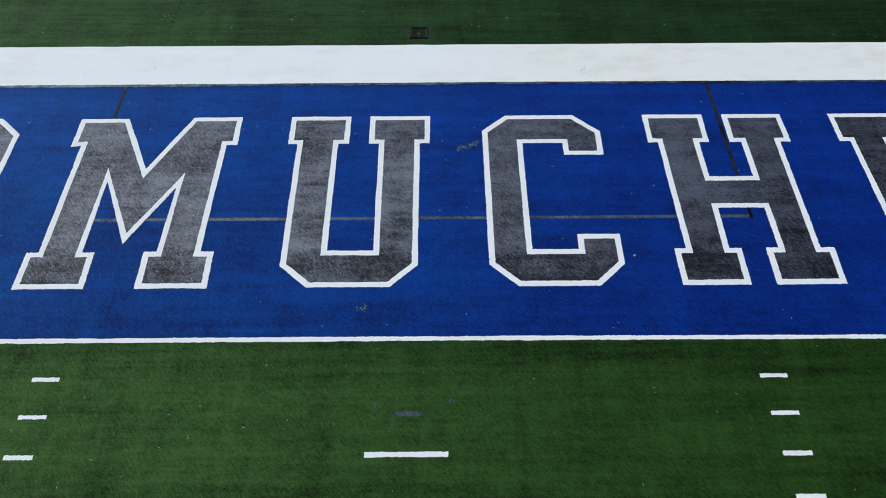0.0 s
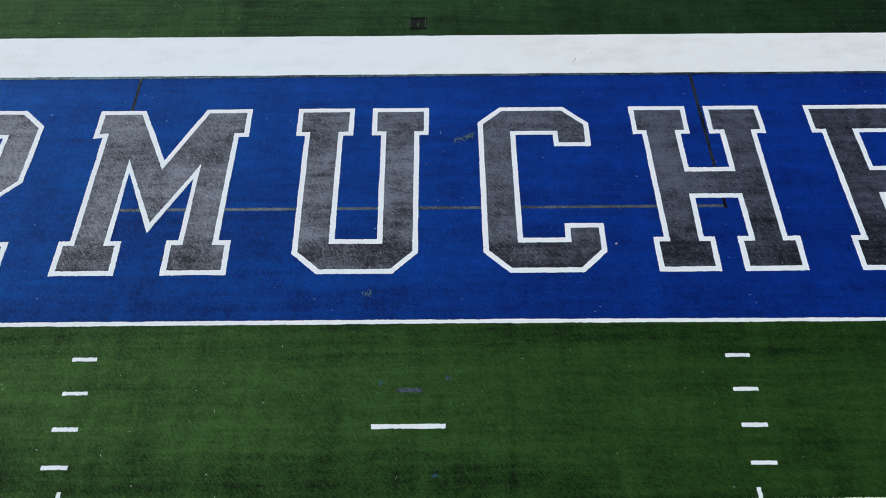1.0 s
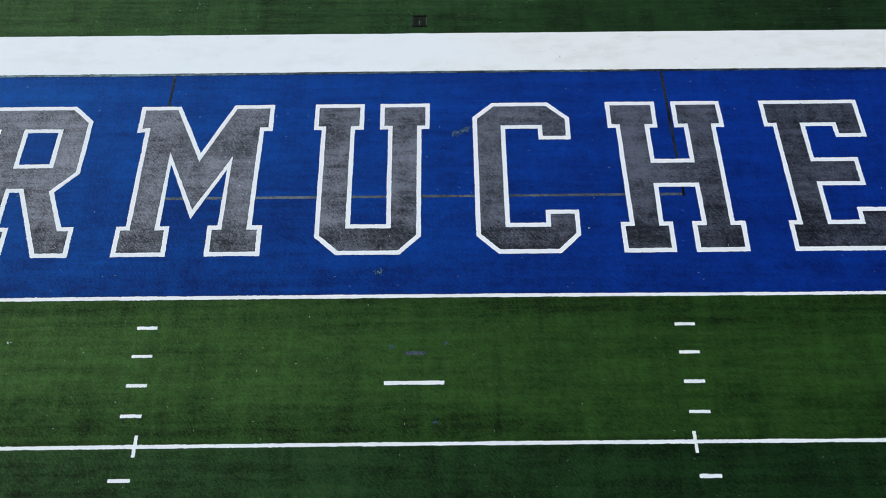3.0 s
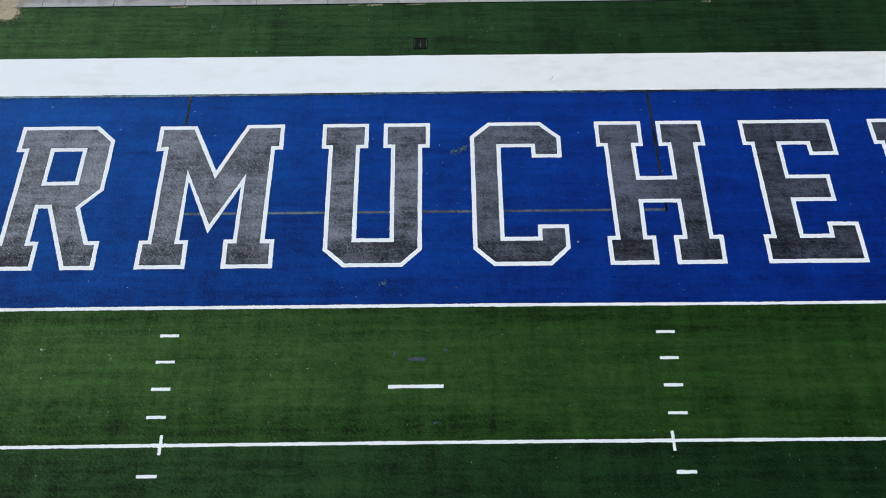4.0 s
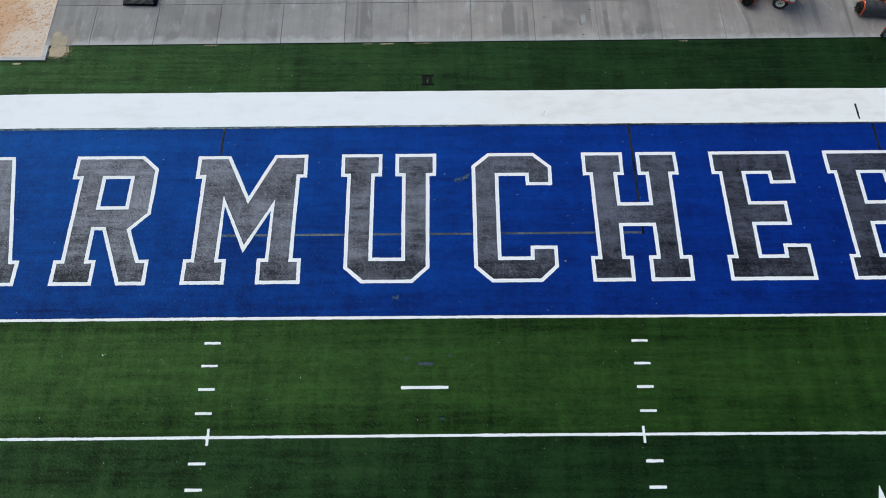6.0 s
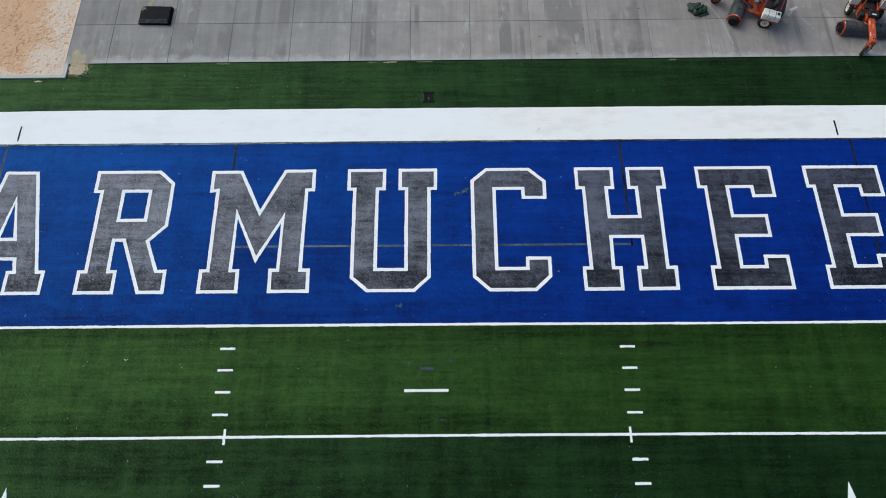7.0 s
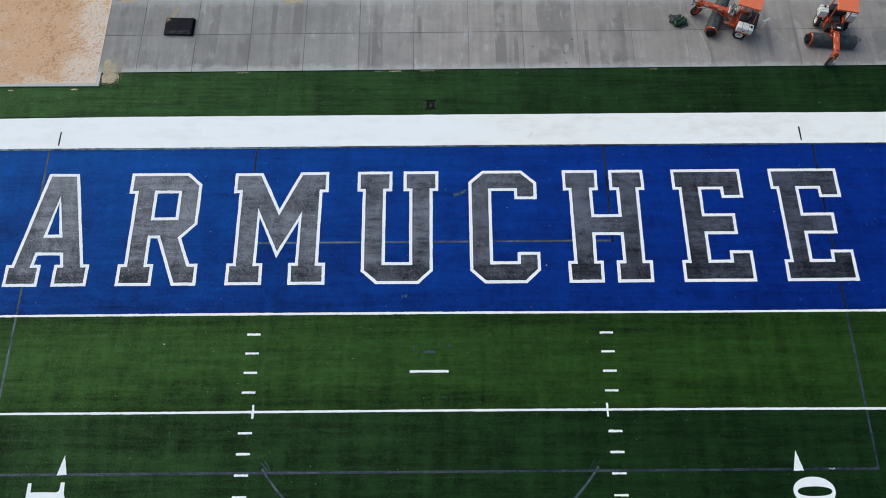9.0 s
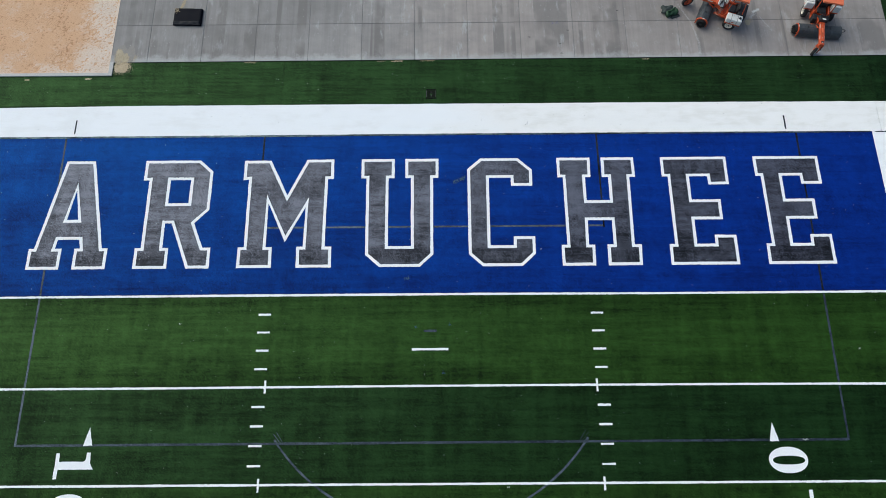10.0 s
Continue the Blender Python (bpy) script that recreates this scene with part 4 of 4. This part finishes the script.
    box(-0.42, 0.515, 2.10, 0.80, 0.54, 2.18, 0.004, roof)
    box(0.775, -0.51, 2.10, 0.80, 0.51, 2.18, 0.004, roof)
    part("canopy", roof, CANOPY, s, "flat orange canopy")
    # broom, slung across under the boom
    swing = pose(broom_at, 0, 0.34, 0, 0, broom_turn)
    section = [(-0.42, -0.16), (-0.40, 0.03), (-0.36, 0.17), (-0.29, 0.25), (-0.16, 0.30), (0.0, 0.315), (0.14, 0.305), (0.26, 0.255), (0.34, 0.16), (0.39, 0.02), (0.425, -0.18)]
    section += [(0.94 * x, z - 0.022) for x, z in section[::-1]]
    y0, y1 = sorted((plate_side * 1.10, -plate_side * 1.28))
    verts, count, slim = [], len(section), 0.84
    for k in range(37):
        y = y0 + (y1 - y0) * k / 36
        for x, z in section:
            n = noise.noise((x * 2.5, y * 2.0, z * 2.5 + broom_turn))
            fold = 0.02 * noise.noise((x * 2.5, y * 7.0, 4.0)) + 0.012 * noise.noise((x * 9.0, y * 5.0, 9.0))
            verts.append((x * slim * (1.0 + 0.07 * n), y, z * (1.0 + 0.05 * n) + fold + (0.01 if k % 12 == 0 else 0.0)))
    faces = [(k * count + j, k * count + (j + 1) % count, (k + 1) * count + (j + 1) % count, (k + 1) * count + j) for k in range(36) for j in range(count)]
    faces += [tuple(range(count)), tuple(36 * count + j for j in reversed(range(count)))]
    hood = bmesh.new()
    corners = [hood.verts.new(v) for v in verts]
    for f in faces:
        hood.faces.new([corners[j] for j in f])
    bmesh.ops.recalc_face_normals(hood, faces=hood.faces)
    broom = part("broom_hood", moved(hood, swing), HOOD, s, "grey rubber sheet broom hood")
    y = plate_side * 1.14
    plate = lathe([(-0.03, 0.435), (0.03, 0.435), (0.035, 0.425), (0.035, 0.30), (0.03, 0.29), (-0.03, 0.29), (-0.03, 0.435)], "Y", 24, arc=(4, 176))
    for v in plate.verts:
        v.co.x *= 0.82
        v.co.z *= 0.78
    bmesh.ops.recalc_face_normals(plate, faces=plate.faces)
    part("end_plate", moved(plate, swing @ Matrix.Translation((0, y, 0))), ORANGE, broom, "orange arched end plate")
    for side in (-1, 1):
        part("plate_leg", moved(beam((side * 0.30, y, 0.03), (side * 0.32, y, -0.24), 0.05, 0.06), swing), ORANGE, broom, "orange end plate leg")
    part("end_spoke", moved(beam((-0.30, y + plate_side * 0.05, 0.0), (0.30, y + plate_side * 0.05, 0.05), 0.025, 0.05), swing), ORANGE, broom, "rusty cross bar")
    part("plate_sticker", moved(box(-0.06, y - 0.02, 0.338, 0.06, y + 0.02, 0.346), swing), TANK, broom, "small pale sticker")
    for y in (-1.27, 1.27):
        part("broom_hub", moved(rod((0, y - 0.05, -0.03), (0, y + 0.05, -0.03), 0.055, 12), swing), BLACK, broom)
    for k, y in enumerate((-0.62, 0.0, 0.62)):
        part("hood_clamp", moved(box(-0.06, y - 0.02, 0.30, 0.06, y + 0.02, 0.345, 0.006), swing), BLACK, broom)
    core = lathe([(-1.31, 0.08), (-1.31, 0.24), (-1.2, 0.29), (1.2, 0.29), (1.31, 0.24), (1.31, 0.08)], "Y", 30)
    rnd = random.Random(5)
    for v in core.verts:
        v.co.x *= rnd.uniform(0.9, 1.03)
        v.co.z *= rnd.uniform(0.9, 1.0)
    for k in range(700):
        t, y = rnd.uniform(0, 2 * math.pi), rnd.choice((-1.30, 1.30)) + rnd.uniform(-0.08, 0.08)
        a0 = Vector((0.12 * math.cos(t), y, 0.12 * math.sin(t)))
        reach = rnd.uniform(0.22, 0.34)
        b0 = Vector((reach * math.cos(t + 0.1), y + rnd.uniform(-0.04, 0.04), max(-0.335, reach * math.sin(t + 0.1))))
        side = Vector((-math.sin(t), 0, math.cos(t))) * 0.008
        core.faces.new([core.verts.new(q) for q in (a0 - side, a0 + side, b0)])
    part("bristles", moved(core, swing), BRISTLE, broom, "dark worn bristles")
    part("lift_arm", beam((1.1, -0.16, 0.62), (1.45, -0.16, 0.84), 0.06, 0.05), ORANGE, s)
    part("lift_arm", beam((1.1, 0.16, 0.62), (1.45, 0.16, 0.84), 0.06, 0.05), ORANGE, s)
    if hook:
        h = bmesh.new()
        for k in range(14):
            a0, a1 = math.pi * (k / 14 * 1.6 - 0.3), math.pi * ((k + 1) / 14 * 1.6 - 0.3)
            rod((0, 1.36 + 0.15 * math.cos(a0), 0.2 + 0.12 * math.sin(a0)), (0, 1.36 + 0.15 * math.cos(a1), 0.2 + 0.12 * math.sin(a1)), 0.02, 6, h)
        part("hose_loop", moved(h, swing), BLACK, broom)
    return s


sweeper(pose(17.52, 16.60, TOP, 0, 0, 159), 1.42, -4.5, 35, 0.86, 0.34, ORANGE, ENAMEL, 1, False)
sweeper(pose(22.53, 16.66, TOP, 0, 0, 257.5), 1.27, 6.0, -40, 0.5, 0.46, CREAM, BLACK, -1, True)

# ---- drain box set into the turf behind the end line ----
drain = thing("drain_box", "dark square access box set in the green turf", "drain cover", pose(0.04, 11.69, 0.0))
part("frame", sheet([rect(-0.29, -0.30, 0.29, 0.30), rect(-0.235, -0.245, 0.235, 0.245)], 0.014, 0.03), PIT_BLACK, drain, "black plastic frame")
part("lid", sheet([rect(-0.215, -0.225, 0.215, 0.225), ring(0.0, -0.03, 0.075, 0.075, 1.0, 20)], 0.006, 0.02), GREEN_LID, drain, "dark turf covered lid")
part("lift_hole", sheet([ring(0.0, -0.03, 0.074, 0.074, 1.0, 20)], -0.004, 0.01), PIT_BLACK, drain, "dark lifting hole")
part("valve_key", rod((0.0, -0.02, 0.006), (0.0, -0.2, 0.012), 0.009, 6), DULL, drain, "dull key slot")
part("valve_key", rod((0.0, 0.13, 0.012), (0.0, 0.07, 0.008), 0.007, 6), DULL, drain, "dull key slot")
for x in (-0.262, 0.262):
    part("lid_edge", box(x - 0.006, -0.2, 0.012, x + 0.006, 0.22, 0.018), DULL, drain, "thin pale worn edge")

# ---- loose bits ----
rnd = random.Random(11)


def flecks(name, spots, length, width, material, label, category):
    """Small bent strips lying on the turf, all in one object."""
    verts, faces = [], []
    for x, y, z in spots:
        t, bend, l, w = rnd.uniform(0, 2 * math.pi), rnd.uniform(-0.9, 0.9), rnd.uniform(*length), rnd.uniform(*width)
        p, k = Vector((x, y, z)), len(verts)
        for j in range(4):
            a = t + bend * (j - 1.5) * 0.6
            s = Vector((-math.sin(a), math.cos(a), 0.2)) * w / 2 * (1.0 if 0 < j < 3 else 0.5)
            verts += [p - s, p + s]
            p = p + Vector((math.cos(a), math.sin(a), 0.0)) * l / 3 + Vector((0, 0, 0.004 * (1 if j == 0 else -1 if j == 2 else 0)))
        faces += [(k + 2 * j, k + 2 * j + 2, k + 2 * j + 3, k + 2 * j + 1) for j in range(3)]
    ob = from_lists(name, verts, faces, material)
    return tagged(ob, label, category, kind="stuff")


def scattered(n, x0, y0, x1, y1, z):
    return [(rnd.uniform(x0, x1), rnd.uniform(y0, y1), z) for k in range(n)]


flecks("turf_lint", scattered(230, -24, 0.2, 24, 9.0, 0.013), (0.03, 0.09), (0.003, 0.007), LINT, "pale loose fibres on the blue turf", "lint")
flecks("turf_lint", scattered(320, -24, -11, 24, -0.2, 0.012), (0.025, 0.08), (0.002, 0.006), LINT, "pale loose fibres on the green turf", "lint")
flecks("turf_lint", scattered(90, -24, 11.2, 24, 13.8, 0.012), (0.02, 0.06), (0.004, 0.008), LINT, "pale loose fibres on the border turf", "lint")
flecks("turf_litter", scattered(60, -24, 9.3, 24, 11.0, 0.012), (0.02, 0.06), (0.006, 0.012), DARK_BIT, "dark specks of litter on white turf", "litter")
flecks("turf_litter", [(5.36 + rnd.uniform(-0.07, 0.07), 9.80 + rnd.uniform(-0.05, 0.05), 0.012) for k in range(5)], (0.04, 0.09), (0.006, 0.012), DARK_BIT, "dark scrap of litter on white turf", "litter")
flecks("green_fibre_tuft", [(1.2 + 0.68 * u + rnd.gauss(0, 0.05), 6.27 + 0.26 * u + rnd.gauss(0, 0.06), 0.014) for u in [rnd.random() for k in range(75)]], (0.04, 0.12), (0.005, 0.009), LEAFY, "yellow green loose fibres scattered on blue turf", "loose fibres")
flecks("green_fibre_tuft", [(-1.2 + rnd.gauss(0, 0.07), 0.92 + rnd.gauss(0, 0.035), 0.012) for k in range(24)], (0.03, 0.1), (0.006, 0.01), LEAFY, "yellow green loose fibres on blue turf", "loose fibres")
for x, y, n in ((21.3, -2.92, 9), (3.61, -9.32, 6), (17.85, -7.24, 16), (5.79, 2.42, 5), (-12.62, -1.39, 4)):
    flecks("turf_lint", [(x + rnd.gauss(0, 0.03 if n < 12 else 0.12), y + rnd.gauss(0, 0.02), 0.014) for k in range(n)], (0.03, 0.07), (0.008, 0.02), LINT, "pale scrap of fibres on the turf", "lint")
for x, y in ((0.95, -1.56), (-0.76, -1.64), (0.6, -3.95)):
    flecks("blue_fibre_tuft", [(x + rnd.gauss(0, 0.035), y + rnd.gauss(0, 0.03), 0.01) for k in range(14)], (0.025, 0.055), (0.005, 0.010), BLUE_BIT, "small tuft of blue fibres on green turf", "loose fibres")
flecks("turf_litter", [(-6.66 + 0.008 * k, 7.0 - 0.035 * k, 0.012) for k in range(8)], (0.04, 0.06), (0.02, 0.035), DARK_BIT, "dark slit in the grey turf", "litter")
flecks("turf_litter", [(-7.03 + rnd.gauss(0, 0.02), 2.05 + rnd.gauss(0, 0.04), 0.014) for k in range(6)], (0.03, 0.05), (0.02, 0.03), DARK_BIT, "dark nick in the white turf edge", "litter")
for x, y in ((2.2, 12.9), (2.9, 12.45), (1.9, 12.0), (4.6, 12.7), (-8.6, 12.6)):
    flecks("turf_lint", [(x + rnd.gauss(0, 0.2), y + rnd.gauss(0, 0.08), 0.012) for k in range(8)], (0.02, 0.05), (0.003, 0.006), LINT, "pale loose fibres clustered on the border turf", "lint")
DARK_GREEN = paint("dark_green_fibre", (0.006, 0.018, 0.004), 0.8, 0.0, 0.2, (0.01, 0.025, 0.008), 0.2)
# dark green strips give a dent in the pile its shade
flecks("dent_shade", [(-1.88 + 0.2 * u + rnd.gauss(0, 0.025), -2.36 - 0.36 * u + rnd.gauss(0, 0.025), 0.004) for u in [rnd.random() for k in range(22)]], (0.05, 0.11), (0.008, 0.016), DARK_GREEN, "dark green strips for the shade in a turf dent", "scuff")
flecks("straw", [(-14.83 + rnd.gauss(0, 0.05), 17.28 + rnd.gauss(0, 0.06), 0.215) for k in range(26)], (0.05, 0.16), (0.01, 0.02), SPILT, "dry straw on the folded tarpaulin", "straw")


def dusting(x0, y0, x1, y1, spread, n, label="scuffed chalk dust on the concrete", material=CHALK, size=0.009, flat=1.0, z=TOP):
    verts, faces = [], []
    for k in range(8 * n):
        u = rnd.random()
        x, y, r = x0 + (x1 - x0) * u + rnd.gauss(0, spread), y0 + (y1 - y0) * u + rnd.gauss(0, spread * flat), rnd.uniform(0.3, 1.0) * size
        b, turn = len(verts), rnd.uniform(0, 6.28)
        verts += [(x + r * rnd.uniform(0.5, 1.3) * math.cos(turn + 1.257 * j), y + r * rnd.uniform(0.5, 1.3) * math.sin(turn + 1.257 * j), z + 0.0015 + 0.000001 * k) for j in range(5)]
        faces.append([b + j for j in range(5)])
    return tagged(from_lists("chalk_dust", verts, faces, material), label, "dust", kind="stuff")


FILM = "thin film of tan sand on the concrete"
dusting(-17.98, 14.0, -17.86, 14.7, 0.10, 330, FILM, SPILT, 0.012)
dusting(-17.75, 13.98, -17.7, 14.4, 0.12, 260, FILM, SPILT, 0.012)
dusting(-17.26, 13.98, -17.2, 14.62, 0.06, 150, FILM, SPILT, 0.012)
dusting(-17.1, 14.0, -16.9, 14.3, 0.10, 60, FILM, SPILT, 0.012)
dusting(18.95, 17.02, 19.32, 17.2, 0.035, 330)
dusting(-14.70, 17.38, -14.46, 18.25, 0.045, 190, FILM, SPILT, 0.014)
STRAY = "spilt tan sand along the edge of the turf"
for x0, x1, y, n in ((-10.7, -10.0, 13.83, 16), (-3.05, -2.6, 13.85, 9), (-2.2, -1.6, 13.84, 30), (-0.55, 0.2, 13.86, 16), (12.2, 12.5, 13.88, 7)):
    dusting(x0, y, x1, y + 0.004, 0.05, n, STRAY, SPILT, 0.016, 0.5, 0.010)
dusting(-17.95, 13.35, -17.2, 13.5, 0.16, 160, "spilt tan sand scattered on the turf", SPILT, 0.014, 1.0, 0.008)
dusting(-17.4, 13.6, -17.2, 13.8, 0.07, 40, "spilt tan sand scattered on the turf", SPILT, 0.014, 1.0, 0.008)
# dark bits and rubbed marks on the slabs
DARKS = "dark rubbed marks on the concrete"
for x, y in ((7.55, 14.3), (7.52, 14.95), (8.0, 15.85), (5.75, 15.4), (11.0, 17.2)):
    dusting(x - 0.05, y, x + 0.05, y, 0.03, 8, DARKS, DARK_BIT, 0.012, 0.6)
dusting(7.0, 16.3, 7.5, 16.42, 0.06, 10, "blue fibres on the concrete", BLUE_BIT, 0.012)
for x, y in ((0.5, 15.7), (2.0, 15.8), (4.1, 17.6), (9.8, 17.3), (13.3, 16.5), (12.9, 14.9)):
    dusting(x, y, x + 0.3, y + 0.1, 0.07, 16, size=0.006)
dusting(18.75, 16.62, 19.05, 16.95, 0.05, 60)
dusting(18.45, 16.2, 18.75, 16.5, 0.09, 150, "spilt tan dust on the concrete", SPILT)
dusting(14.6, 17.6, 15.25, 16.3, 0.03, 150, size=0.006)
dusting(15.25, 16.3, 15.55, 14.9, 0.035, 240, size=0.006)
dusting(15.55, 14.9, 15.5, 14.2, 0.05, 130, size=0.006)
dusting(19.3, 15.5, 19.8, 16.0, 0.22, 320, size=0.005)
dusting(19.3, 16.7, 19.9, 15.7, 0.03, 90, size=0.006)
